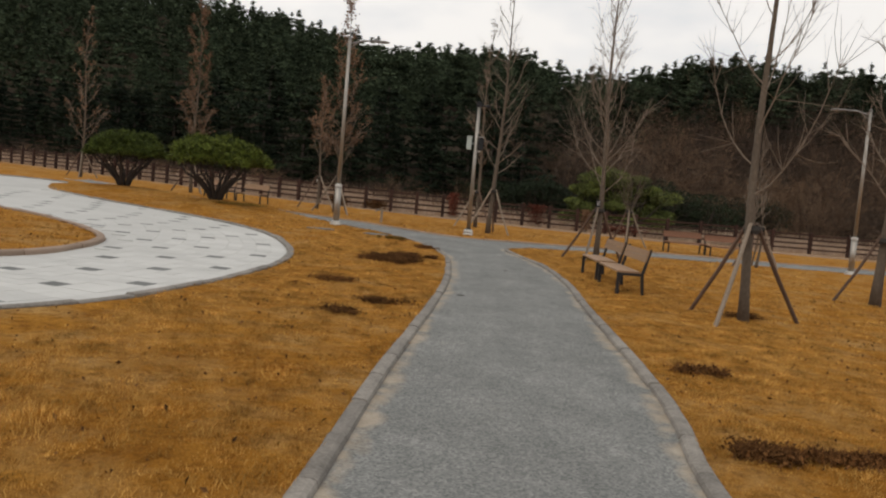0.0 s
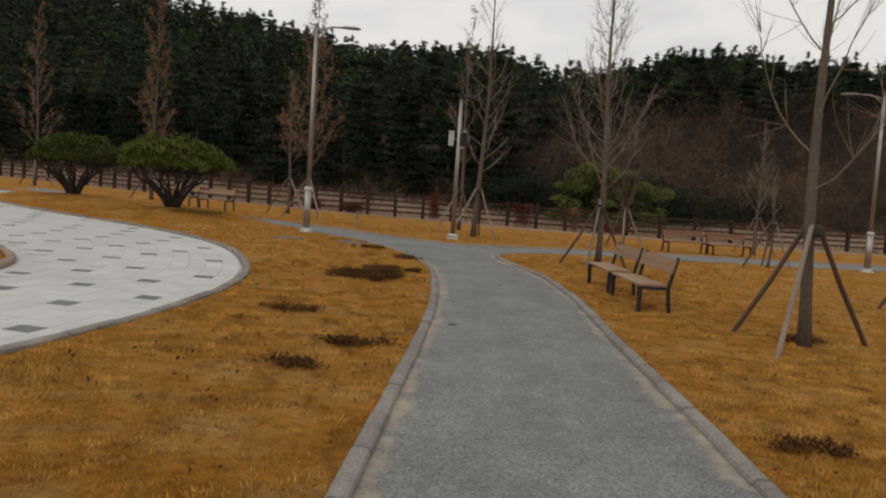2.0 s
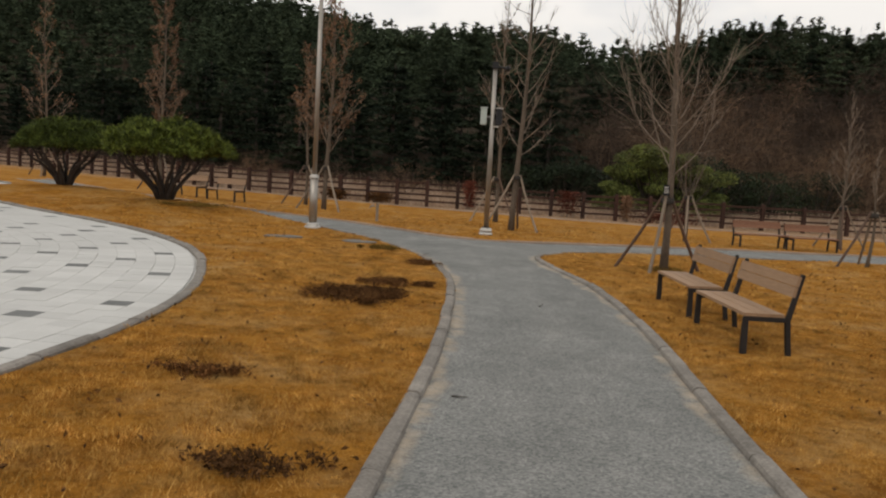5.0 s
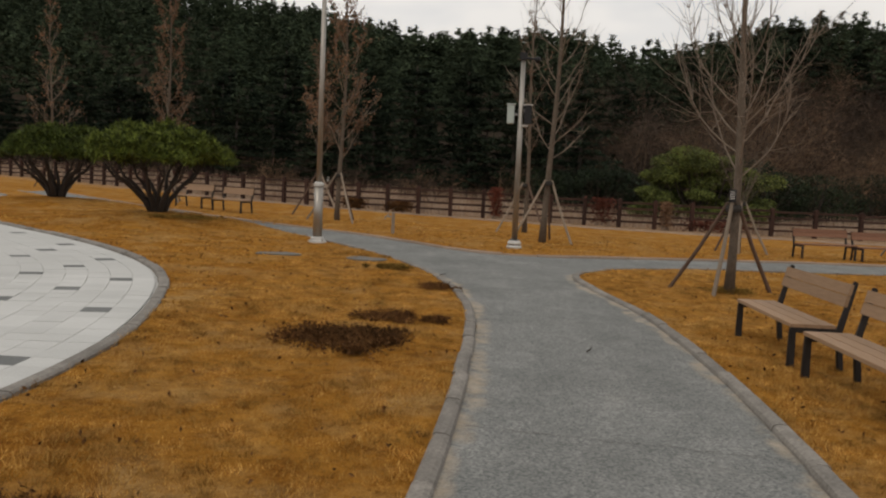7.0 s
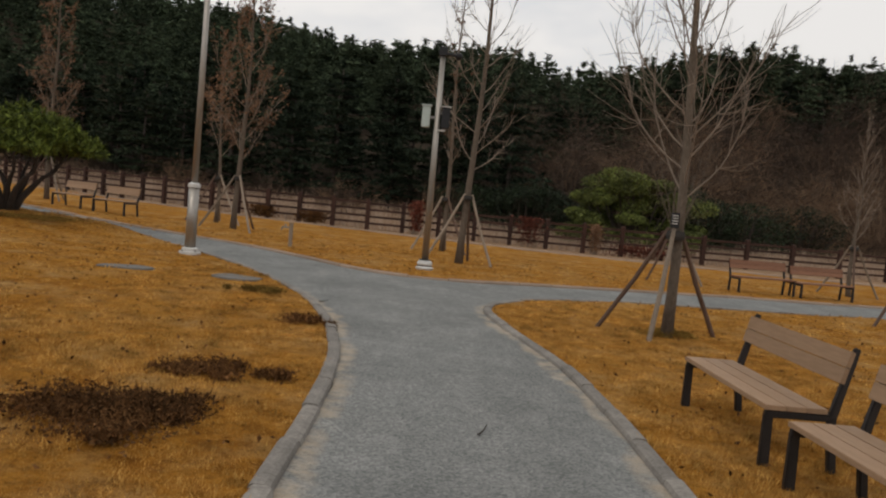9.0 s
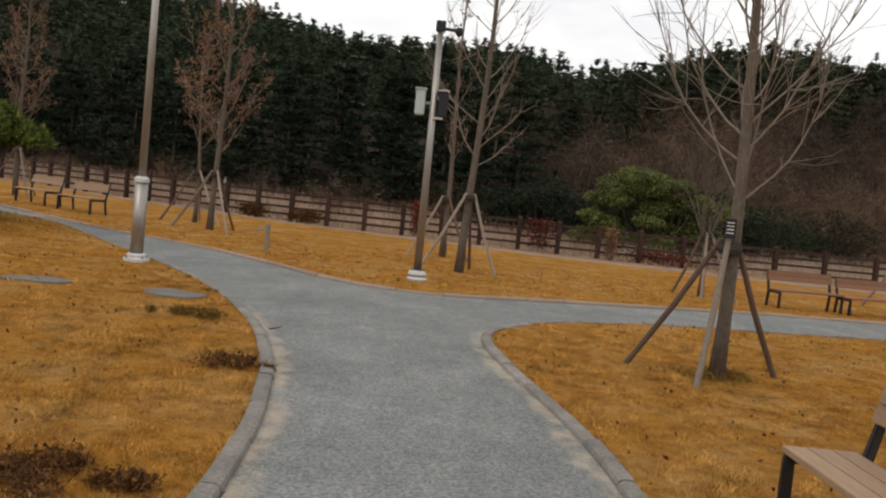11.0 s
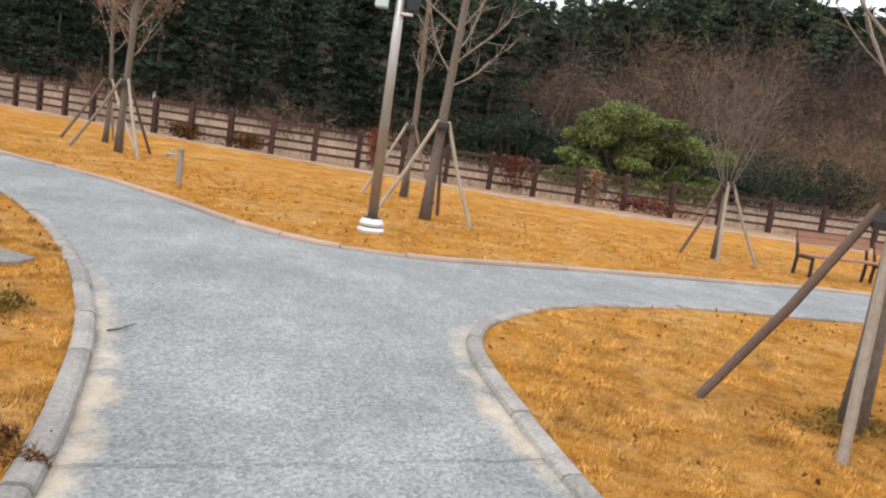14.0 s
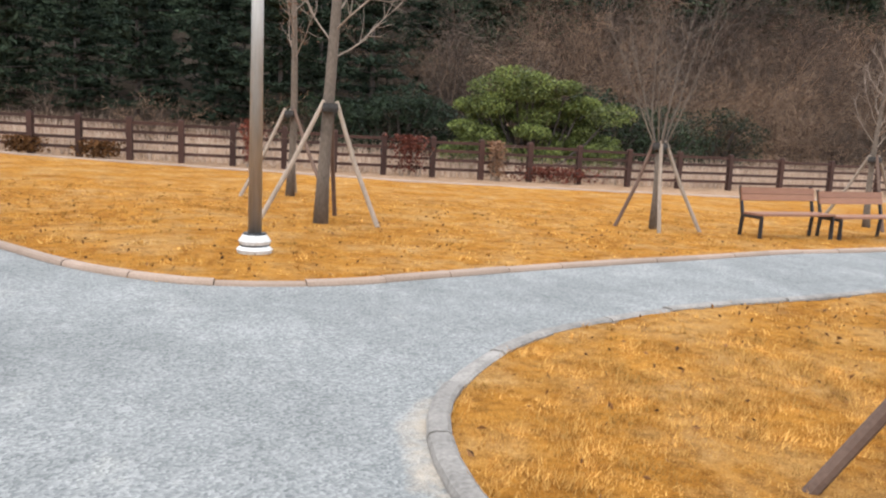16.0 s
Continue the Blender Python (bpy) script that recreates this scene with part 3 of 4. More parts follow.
def camera_pole(m):
    b = thing("camera_pole", m, "grey steel surveillance pole with two cabinets", "camera pole")
    part("base", Shape().lathe([(0.17, 0.0), (0.19, 0.05), (0.15, 0.09), (0.17, 0.14), (0.13, 0.2), (0.10, 0.22)], (0, 0, 0), 12), M_WHITE, b, "white stepped foot cover")
    for z in (0.098, 0.212):
        part("strap", Shape().lathe([(0.118 + 0.035 * (z < 0.1), z - 0.012), (0.124 + 0.035 * (z < 0.1), z), (0.118 + 0.035 * (z < 0.1), z + 0.012)], (0, 0, 0), 12), M_BLACK, b, "black strap round the cover")
    part("pole", Shape().lathe([(0.072, 0.2), (0.052, 4.5)], (0, 0, 0), 16), M_STEEL, b, smooth=True)
    box = part("cabinet", Shape().box((-0.24, -0.02, 3.2), (0.17, 0.17, 0.44)), M_BOX, b, "pale grey-green control cabinet", bevel=0.012)
    part("hood", Shape().box((-0.24, -0.02, 3.435), (0.21, 0.21, 0.025)), M_BOX, box)
    for bx, bz in ((-0.1, 3.2), (0.1, 3.3)):
        part("bracket", Shape().box((bx, 0, bz), (0.14, 0.05, 0.05)), M_STEEL_DULL, b)
    part("loudspeaker", Shape().box((0.17, -0.02, 3.2), (0.17, 0.19, 0.44)), M_BLACK, b, "black loudspeaker box", bevel=0.012)
    part("hood", Shape().box((0.17, -0.02, 3.43), (0.2, 0.22, 0.02)), M_WHITE, b, "white hood over the loudspeaker")
    part("shelf", Shape().box((0.1, -0.02, 2.94), (0.16, 0.12, 0.03)), M_WHITE, b)
    part("junction_box", Shape().box((0, 0, 4.56), (0.17, 0.17, 0.18)), M_BLACK, b, bevel=0.01)
    part("arm", Shape().rod((0.05, 0, 4.53), (0.32, -0.03, 4.5), 0.03, 8), M_BLACK, b)
    part("camera_dome", Shape().lathe([(0.03, -0.09), (0.065, -0.05), (0.075, 0.0), (0.06, 0.05), (0.02, 0.06)], (0.33, -0.03, 4.5), 12), M_BLACK, b, smooth=True)
    return b


camera_pole(stand(0.58, 28.15))


def tap_post(m):
    b = thing("water_tap", m, "short grey standpipe with a brass tap on the lawn", "water tap")
    part("post", Shape().box((0, 0, 0.28), (0.085, 0.085, 0.56)), M_STAKE, b, bevel=0.012)
    part("cap", Shape().box((0, 0, 0.575), (0.105, 0.105, 0.025)), M_STAKE, b)
    t = part("tap", Shape().rod((-0.06, 0, 0.47), (-0.22, 0, 0.47), 0.018).rod((-0.21, 0, 0.475), (-0.23, 0, 0.39), 0.016), M_STEEL_DULL, b)
    part("handle", Shape().rod((-0.14, 0, 0.47), (-0.14, 0, 0.53), 0.01).rod((-0.18, 0, 0.53), (-0.10, 0, 0.53), 0.01), M_STEEL_DULL, t)


tap_post(stand(-2.72, 30.55))


# ---- fence ----
def build_fence():
    root = thing("fence", Matrix(), "dark brown post-and-rail timber fence along the lawn", "fence", kind="structure")
    post = Shape().box((0, 0, 0.58), (0.155, 0.155, 1.2)).mesh("post", M_FENCE)
    cap = Shape().box((0, 0, 1.20), (0.17, 0.17, 0.04), taper=0.85).box((0, 0, 1.235), (0.10, 0.10, 0.03), taper=0.5).mesh("cap", M_FENCE)
    rails = {}
    run = np.concatenate([[0], np.cumsum(np.linalg.norm(np.diff(FENCE, axis=0), axis=1))])
    stops = [0.43]
    while stops[-1] < run[-1] - 2.6:
        stops.append(stops[-1] + 1.4225 + 1.2 * float(step_up(54, 76, np.array(stops[-1]))))
    places = np.stack([np.interp(stops, run, FENCE[:, 0]), np.interp(stops, run, FENCE[:, 1])], axis=1)
    for a, b in zip(places[:-1], places[1:]):
        z = float(lawn_z(a[0], a[1])) - 0.03
        p = part("post", post, None, root)
        p.location = (a[0], a[1], z)
        p.rotation_euler.z = math.atan2(*(b - a)[::-1])
        c = part("cap", cap, None, p)
        ln = round(float(np.linalg.norm(b - a)), 1)
        if ln not in rails:
            rails[ln] = Shape().box((ln / 2, 0, 0), (ln + 0.1, 0.055, 0.085)).mesh("rail", M_FENCE)
        for h in (0.28, 0.55, 0.82, 1.07):
            r = part("rail", rails[ln], None, root)
            r.location = (a[0], a[1], z + h)
            r.rotation_euler.z = math.atan2(*(b - a)[::-1])


build_fence()


# ---- trees ----
def grown(rng, start, way, length, n, up, wob):
    pts, d, p = [Vector(start)], Vector(way).normalized(), Vector(start)
    for _ in range(n):
        d = (d + Vector((rng.normal(0, wob), rng.normal(0, wob), rng.normal(0, wob) + up))).normalized()
        p = p + d * (length / n)
        pts.append(p.copy())
    return pts


def bare_tree(m, seed, height, r, label, first=1.9, limbs=26, reach=1.9, spread=55, up=0.14, lean=(0, 0), leaves=0, leaf=None, thick=1.0, name="tree", twig_mat=None):
    """A winter tree: leader, upswept limbs with twigs, and what leaves still hang."""
    rng = np.random.default_rng(seed)
    t = thing(name, m, label, "tree")
    n = 14
    pts, rad = [], []
    for i in range(n + 1):
        f = i / n
        pts.append((lean[0] * f * height + 0.05 * math.sin(f * 7 + seed), lean[1] * f * height + 0.05 * math.cos(f * 6 + seed), f * height - 0.03))
        rad.append(max(r * (1 - f) ** 0.95 * (1.0 + (0.22 if i == 0 else 0)), 0.008))
    trunk = Shape().tube(pts, rad, 10)
    part("trunk", trunk, M_BARK, t, smooth=True)
    sh, ends = Shape(), []
    for k in range(limbs):
        f = first / height + (0.97 - first / height) * ((k + rng.uniform(0, 0.8)) / limbs) ** 1.15
        i = min(int(f * n), n - 1)
        g = f * n - i
        s = Vector(pts[i]).lerp(Vector(pts[i + 1]), g)
        a = k * 2.4 + rng.normal(0, 0.4)
        sp = radians(spread * (1 - 0.35 * f) + rng.normal(0, 7))
        d = (math.cos(a) * math.sin(sp), math.sin(a) * math.sin(sp), math.cos(sp))
        ln = reach * (1 - 0.72 * f) * rng.uniform(0.7, 1.25)
        lp = grown(rng, s, d, ln, 8, up, 0.10)
        r0 = max(0.012, r * 0.21 * (1 - 0.55 * f)) * thick
        sh.tube(lp, [r0 * (1 - 0.8 * j / 8) for j in range(9)], 5, False)
        for q in range(int(7 + ln * 4.0)):
            j = rng.integers(2, 8)
            b = Vector(lp[j])
            d2 = (Vector(lp[j]) - Vector(lp[j - 1])).normalized() + Vector(rng.normal(0, 0.5, 3))
            tw = grown(rng, b, d2, ln * rng.uniform(0.18, 0.42), 4, 0.10, 0.10)
            sh.tube(tw, [r0 * 0.45, r0 * 0.38, r0 * 0.32, r0 * 0.26, r0 * 0.18], 3, False)
            ends += [tuple(x) for x in tw[1:]]
            if q % 2 == 0:
                tw2 = grown(rng, tw[2], d2 + Vector(rng.normal(0, 0.6, 3)), ln * 0.16, 3, 0.05, 0.12)
                sh.tube(tw2, [r0 * 0.22, r0 * 0.18, r0 * 0.14, r0 * 0.1], 3, False)
                ends += [tuple(x) for x in tw2[1:]]
    part("branchwork", sh, twig_mat or M_TWIG, t, smooth=True)
    if leaves:
        e = np.array(ends)
        e = e[rng.integers(0, len(e), leaves)] + rng.normal(0, 0.05, (leaves, 3))
        part("leaves", soup("leaves", leaflets(rng, e, 0.045), leaf or M_DRY_LEAF), None, t, "withered leaves still hanging")
    return t


def vase_tree(m, seed, label, height=3.9, fork=1.25):
    """A short trunk that splits into a fan of thin stems and a haze of twigs."""
    rng = np.random.default_rng(seed)
    t = thing("tree", m, label, "tree")
    part("trunk", Shape().tube([(0, 0, -0.04), (0.01, 0, 0.6), (0, 0.01, fork + 0.1)], [0.075, 0.06, 0.055], 10), M_BARK, t, smooth=True)
    haze = Shape()
    for k in range(8):
        a, sp = k * 2.4 + rng.normal(0, 0.3), rng.uniform(0.2, 0.62)
        lp = grown(rng, (0.03 * math.cos(a), 0.03 * math.sin(a), fork), (math.cos(a) * sp, math.sin(a) * sp, 1), (height - fork) * rng.uniform(0.85, 1.1), 8, 0.04, 0.07)
        part("stem", Shape().tube(lp, [0.016 * (1 - 0.85 * j / 8) for j in range(9)], 6, False), M_BARK, t, smooth=True)
        for q in range(20):
            j = rng.integers(2, 9)
            d = (lp[j] - lp[j - 1]).normalized() + Vector(rng.normal(0, 0.75, 3))
            tw = grown(rng, lp[j - 1].lerp(lp[j], rng.uniform(0, 1)), d, rng.uniform(0.4, 1.0), 4, 0.04, 0.12)
            haze.tube(tw, [0.0035, 0.003, 0.0025, 0.002, 0.0015], 3, False)
            for g in range(2):
                e = grown(rng, tw[2 + g], d + Vector(rng.normal(0, 0.6, 3)), 0.3, 3, 0.03, 0.12)
                haze.tube(e, [0.002, 0.002, 0.0015, 0.001], 3, False)
    part("twig_haze", haze, M_BARK, t, "fine grey-brown twigs")
    return t


def tree_support(x, y, feet, top=1.45, lean=(0, 0), dark=(0,)):
    """Timber props tied round a trunk."""
    b = thing("tree_support", stand(x, y), "timber props tied in a tripod round a trunk", "tree stake", "tree props")
    tx, ty = lean[0] * top, lean[1] * top
    for i, (fx, fy) in enumerate(feet):
        d = Vector((fx, fy, 0)).normalized()
        sh = Shape().tube([(fx, fy, -0.05), (fx * 0.5 + tx * 0.5, fy * 0.5 + ty * 0.5, top * 0.52), (d.x * 0.09 + tx, d.y * 0.09 + ty, top + 0.06)], [0.034, 0.033, 0.030], 8)
        part("prop", sh, M_STAKE_DARK if i in dark else M_STAKE, b)
    part("tie", Shape().lathe([(0.12, top - 0.09), (0.135, top - 0.04), (0.12, top + 0.03)], (tx, ty, 0), 10), M_TIE, b, "dark rubber tie band")


def tripod(r, turn):
    return [(r * math.cos(radians(turn + a)), r * math.sin(radians(turn + a))) for a in (0, 118, 242)]


# near trees
bare_tree(stand(4.65, 12.35), 3, 8.2, 0.08, "bare young tree with few long upswept limbs", 1.95, 13, 3.1, 66, 0.2, (-0.01, 0.0), thick=0.9)
tree_support(4.65, 12.35, [(-0.72, -0.95), (-0.55, 0.9), (1.06, 0.44)], 1.45, dark=(1, 2))
bare_tree(stand(4.0, 22.05), 7, 9.2, 0.078, "bare young tree with a dense fan of upswept branches", 1.85, 46, 2.5, 62, 0.2, (-0.005, 0.0), thick=0.95)
tree_support(4.0, 22.05, [(-0.39, -0.63), (-0.87, 0.43), (0.85, 0.5)], 1.42, dark=(1, 2))
bare_tree(stand(1.42, 30.95), 11, 10.5, 0.092, "tall slender bare tree leaning slightly", 2.3, 30, 2.3, 70, 0.16, (0.025, 0.01))
tree_support(1.42, 30.95, [(-0.95, -0.35), (0.75, -0.25), (0.2, 0.95)], 1.65, (0.025, 0.0), dark=(2,))
bare_tree(stand(0.92, 34.8), 13, 9.0, 0.075, "thin pale bare tree behind the camera pole", 2.4, 18, 1.5, 60, 0.1, (0.01, 0), leaves=260)
tree_support(0.92, 34.8, tripod(0.95, 200), 1.55, dark=(1,))
bare_tree(stand(-5.1, 34.6), 17, 9.5, 0.085, "bare tree with rusty leaves in its upper crown", 1.9, 28, 2.3, 58, 0.14, (0.012, 0), leaves=2400)
tree_support(-5.1, 34.6, tripod(1.05, 190), 1.5, dark=(2,))
bare_tree(stand(-6.35, 37.0), 19, 6.0, 0.07, "small bare tree with a few brown leaves", 2.1, 18, 1.6, 60, 0.1, (0, 0), leaves=900)
tree_support(-6.35, 37.0, tripod(1.0, 215), 1.45)
vase_tree(stand(6.95, 32.1), 23, "small bare tree whose many stems fan out above its props")
tree_support(6.95, 32.1, [(-0.12, -0.5), (-0.6, 0.25), (0.78, -0.2)], 1.42, dark=(1,))
bare_tree(stand(12.7, 34.2), 29, 5.0, 0.07, "small bare tree beyond the far benches", 1.6, 24, 1.6, 50, 0.1)
tree_support(12.7, 34.2, tripod(0.95, 250), 1.42)
bare_tree(stand(10.3, 27.0), 31, 3.0, 0.05, "stubby bare sapling between props", 1.6, 8, 0.7, 40, 0.1)
tree_support(10.3, 27.0, [(-1.0, -0.4), (0.75, 0.1), (0.1, 0.8)], 1.35)
bare_tree(stand(9.35, 17.4), 37, 8.5, 0.11, "bare young tree standing deeper in the lawn", 2.0, 24, 2.3, 50, 0.13)
tree_support(9.35, 17.4, [(-0.95, 0.1), (0.3, -0.8), (0.7, 0.7)], 1.45, dark=(0,))
bare_tree(stand(-13.2, 40.0), 41, 9.5, 0.085, "bare tree with a rusty upper crown", 2.0, 26, 2.0, 50, 0.12, leaves=2800)
tree_support(-13.2, 40.0, tripod(1.0, 200), 1.5)
bare_tree(stand(-21.6, 46.0), 43, 9.5, 0.08, "pale slender bare tree near the fence", 2.0, 24, 2.0, 60, 0.12, leaves=700)
tree_support(-21.6, 46.0, tripod(1.0, 170), 1.5)


def tree_tag(m):
    b = thing("tree_tag", m, "small dark name plate with pale lines tied to a trunk", "sign")
    part("plate", Shape().box((0, 0, 0), (0.11, 0.012, 0.2)), M_BLACK, b, bevel=0.004)
    for i, z in enumerate((0.06, 0.025, -0.01, -0.045)):
        part("line", Shape().box((0.0, -0.008, z), (0.075, 0.003, 0.012)), M_WHITE, b)


tree_tag(pose(3.93, 21.9, 1.55, 0, 0, -12))


# ---- clipped pines on the mound ----
def topiary(m, seed, width, label, low=1.06, top=2.16):
    rng = np.random.default_rng(seed)
    t = thing("umbrella_pine", m, label, "shrub")
    half = width / 2
    tips = []
    for k in range(13):
        a = k * 2.4 + rng.normal(0, 0.2)
        rr = half * (0.25 + 0.6 * ((k + 0.5) / 13) ** 0.6)
        p1 = Vector((math.cos(a) * 0.10, math.sin(a) * 0.10, 0.0))
        p2 = Vector((math.cos(a) * rr * 0.38, math.sin(a) * rr * 0.38, 0.5))
        p3 = Vector((math.cos(a + 0.15) * rr * 0.75, math.sin(a + 0.15) * rr * 0.75, low * 0.82))
        p4 = Vector((math.cos(a + 0.1) * rr, math.sin(a + 0.1) * rr, low + 0.25))
        part("stem", Shape().tube([p1 - Vector((0, 0, 0.1)), p1.lerp(p2, 0.5) + Vector((0, 0, 0.03)), p2, p2.lerp(p3, 0.5) + Vector((0, 0, 0.05)), p3, p4], [0.085, 0.07, 0.055, 0.045, 0.036, 0.02], 7), M_BARK_DARK, t, smooth=True)
        for q in range(5):
            b = p3.lerp(p4, rng.uniform(0, 1))
            e = b + Vector((rng.normal(0, 0.3), rng.normal(0, 0.3), rng.uniform(0.15, 0.5)))
            tips.append((b, e))
    br = Shape()
    for b, e in tips:
        br.tube([b, b.lerp(e, 0.5) + Vector((0, 0, 0.02)), e], [0.016, 0.011, 0.006], 4, False)
    part("branchwork", br, M_BARK_DARK, t)
    cs = []
    tufts = rng.uniform(-half, half, (230, 2))
    rise_of = rng.uniform(-0.09, 0.11, 230)
    while len(cs) < 4600:
        k = rng.integers(0, 230)
        x, y = tufts[k] + rng.normal(0, 0.085, 2)
        rr = math.hypot(x, y) / half
        if rr > 1:
            continue
        lump = 0.15 * math.sin(x * 3.1 + seed) * math.cos(y * 2.7 + seed) + 0.05 * math.sin(x * 7) * math.sin(y * 6.3)
        zt = low + (top - low) * math.sqrt(max(0, 1 - rr ** 2.6)) * 0.98 + lump
        zb = low + 0.24 * rr * rr + 0.18 * (1 - rr) + lump * 0.5
        zt = max(zt + rise_of[k], zb + 0.06)
        f = rng.uniform(0, 1) ** 0.45
        cs.append((x, y, zb + (zt - zb) * f))
    part("crown", soup("crown", needles(rng, cs, 0.15, 9, 0.7, 0.11), M_TOPIARY), None, t, "dense flat-topped green needle crown")
    return t


topiary(pose(-8.5, 28.6, zg(-8.5, 28.6) - 0.02, 0, 0, 30), 1, 3.75, "broad umbrella-shaped pine with many dark stems on a mound")
topiary(pose(-13.5, 32.6, zg(-13.5, 32.6) - 0.02), 2, 3.2, "smaller umbrella-shaped pine with many dark stems on a mound")


# ---- woods ----
def pine_tris(rng, height, whorls, per, clumps, count, size, low=0.25):
    cs = []
    for w in range(whorls):
        f = low + (1 - low) * (w + rng.uniform(-0.3, 0.3)) / whorls
        f = min(f, 0.99)
        reach = (0.33 * height) * (1 - f ** 2.2) ** 0.8 * rng.uniform(0.5, 1.25) + 0.12
        for k in range(per):
            a = rng.uniform(0, 6.28)
            for c in range(clumps):
                u = (c + rng.uniform(0.2, 1.0)) / clumps
                cs.append((math.cos(a) * reach * u + rng.normal(0, 0.08), math.sin(a) * reach * u + rng.normal(0, 0.08), f * height + (0.30 * u - 0.24 * u * u) * reach + rng.normal(0, 0.06)))
    cs += [(rng.normal(0, 0.05), rng.normal(0, 0.05), height * (0.97 + 0.022 * k)) for k in range(5)]
    return needles(rng, np.array(cs), size, count, 0.22, 0.17, 0.45)


def woods():
    rng = np.random.default_rng(5)
    kinds = []
    for i in range(5):
        h = 5.2 + i * 0.55
        leaf = soup("crown", pine_tris(rng, h, 9, 8, 6, 10, 0.34, 0.12), M_PINE)
        sh = Shape().tube([(0, 0, -0.3), (0.1, 0.05, h * 0.4), (0, 0, h * 0.97)], [0.15, 0.11, 0.03], 7)
        for q in range(26):
            f = rng.uniform(0.12, 0.9)
            a = rng.uniform(0, 6.28)
            ln = 0.28 * h * (1 - f) ** 0.75 + 0.2
            sh.rod((0, 0, f * h), (math.cos(a) * ln, math.sin(a) * ln, f * h + 0.1 * ln), 0.03, 4, 0.008)
        kinds.append((sh.mesh("trunk", M_BARK_DARK, True), leaf))
    n = 0
    for row, dist in enumerate((8.0, 10.5, 13.5, 17.5)):
        x = -52 + row * 1.3
        while x < 62:
            x += rng.uniform(2.2, 3.6)
            y = fence_y(x) + dist + rng.uniform(-1, 1) + 11.0 * float(step_up(4, 12, np.array(x)))
            if x > 5 and row < 2:
                continue
            k = kinds[rng.integers(0, 5)]
            s = rng.uniform(0.65, 1.05)
            t = thing("pine_tree", Matrix.LocRotScale((x, y, zg(x, y)), Euler((0, 0, rng.uniform(0, 6.28))), (s, s, s)), "dark green pine at the edge of the woods", "tree", "pines at the wood edge")
            part("trunk", k[0], None, t)
            part("crown", k[1], None, t)
            n += 1
    small = [pine_tris(rng, 7.0, 8, 5, 3, 6, 0.68, 0.15) for _ in range(6)]
    fine = [pine_tris(rng, 6.8, 9, 6, 4, 8, 0.42, 0.12) for _ in range(6)]
    tall = [pine_tris(rng, 6.6, 5, 7, 4, 9, 0.40, 0.45) for _ in range(6)]
    out = []
    for n in range(2000):
        x, d = rng.uniform(-115, 120), 20 + 118 * rng.uniform(0, 1) ** 0.8
        if n > 1550:
            x, d = rng.uniform(12, 75), rng.uniform(24, 44)
        if x > 5 and d < 24 or x > 24 and d > 46:
            continue
        y = fence_y(x) + d
        s = rng.uniform(0.65, 1.1) * (0.85 if x > 12 else 1.0)
        a = rng.uniform(0, 6.28)
        t = (tall if x > 22 and rng.uniform() < 0.3 else fine if d < 52 and -45 < x < 60 else small)[rng.integers(0, 6)] * s
        c, sn = math.cos(a), math.sin(a)
        r = np.stack([t[..., 0] * c - t[..., 1] * sn + x, t[..., 0] * sn + t[..., 1] * c + y, t[..., 2] + zg(x, y)], axis=-1)
        out.append(r)
    tagged(new("far_woods", soup("far_woods", np.concatenate(out), M_PINE_HAZED)), "dense dark pine forest covering the hill", "forest", kind="stuff")


woods()


def twig_shrub(seed, height, spread, stems, twigs):
    """A leafless shrub: arching stems and a haze of fine twigs."""
    rng = np.random.default_rng(seed)
    sh, c, d = Shape(), [], []
    for k in range(stems):
        a = rng.uniform(0, 6.28)
        sp = rng.uniform(0.15, spread)
        lp = grown(rng, (math.cos(a) * 0.2, math.sin(a) * 0.2, -0.1), (math.cos(a) * sp, math.sin(a) * sp, 1), height * rng.uniform(0.65, 1.1), 6, -0.09, 0.22)
        sh.tube(lp, [0.026, 0.022, 0.018, 0.014, 0.011, 0.008, 0.004], 3, False)
        for q in range(twigs):
            j = rng.integers(2, 7)
            w = (Vector(lp[j]) - Vector(lp[j - 1])).normalized() + Vector(rng.normal(0, 0.9, 3))
            p = Vector(lp[j - 1]).lerp(Vector(lp[j]), rng.uniform(0, 1))
            for g in range(3):
                w = (w + Vector(rng.normal(0, 0.35, 3))).normalized()
                e = p + w * (height * rng.uniform(0.06, 0.13))
                c.append((tuple(p), tuple(e)))
                p = e
    seg = np.array(c)
    way = seg[:, 1] - seg[:, 0]
    s = np.cross(way, rng.normal(size=way.shape))
    s *= 0.008 / (np.linalg.norm(s, axis=1, keepdims=True) + 1e-9)
    return sh.mesh("stems", M_BRUSH), soup("twigs", np.stack([seg[:, 0] - s, seg[:, 0] + s, seg[:, 1]], axis=1), M_BRUSH)


def brush():
    rng = np.random.default_rng(9)
    kinds = [twig_shrub(50 + i, h, sp, 16, tw) for i, (h, sp, tw) in enumerate(((3.4, 1.9, 66), (4.6, 1.5, 74), (5.8, 1.3, 78), (2.2, 2.0, 40)))]
    for k in range(276):
        right = k < 255
        x = rng.uniform(5, 52) if right else rng.uniform(-42, 7)
        d = rng.uniform(6, 36) if right else rng.uniform(5.5, 8.0)
        y = float(fence_y(x)) + d
        stems, twigs = kinds[rng.integers(0, 4) if right else 3]
        s = rng.uniform(0.8, 1.2)
        t = thing("bare_shrub", Matrix.LocRotScale((x, y, zg(x, y)), Euler((0, 0, rng.uniform(0, 6.28))), (s, s, s)), "tangled leafless brown shrub behind the fence", "shrub", "brush behind the fence")
        part("woody_base", stems, None, t)
        part("twig_haze", twigs, None, t)


brush()


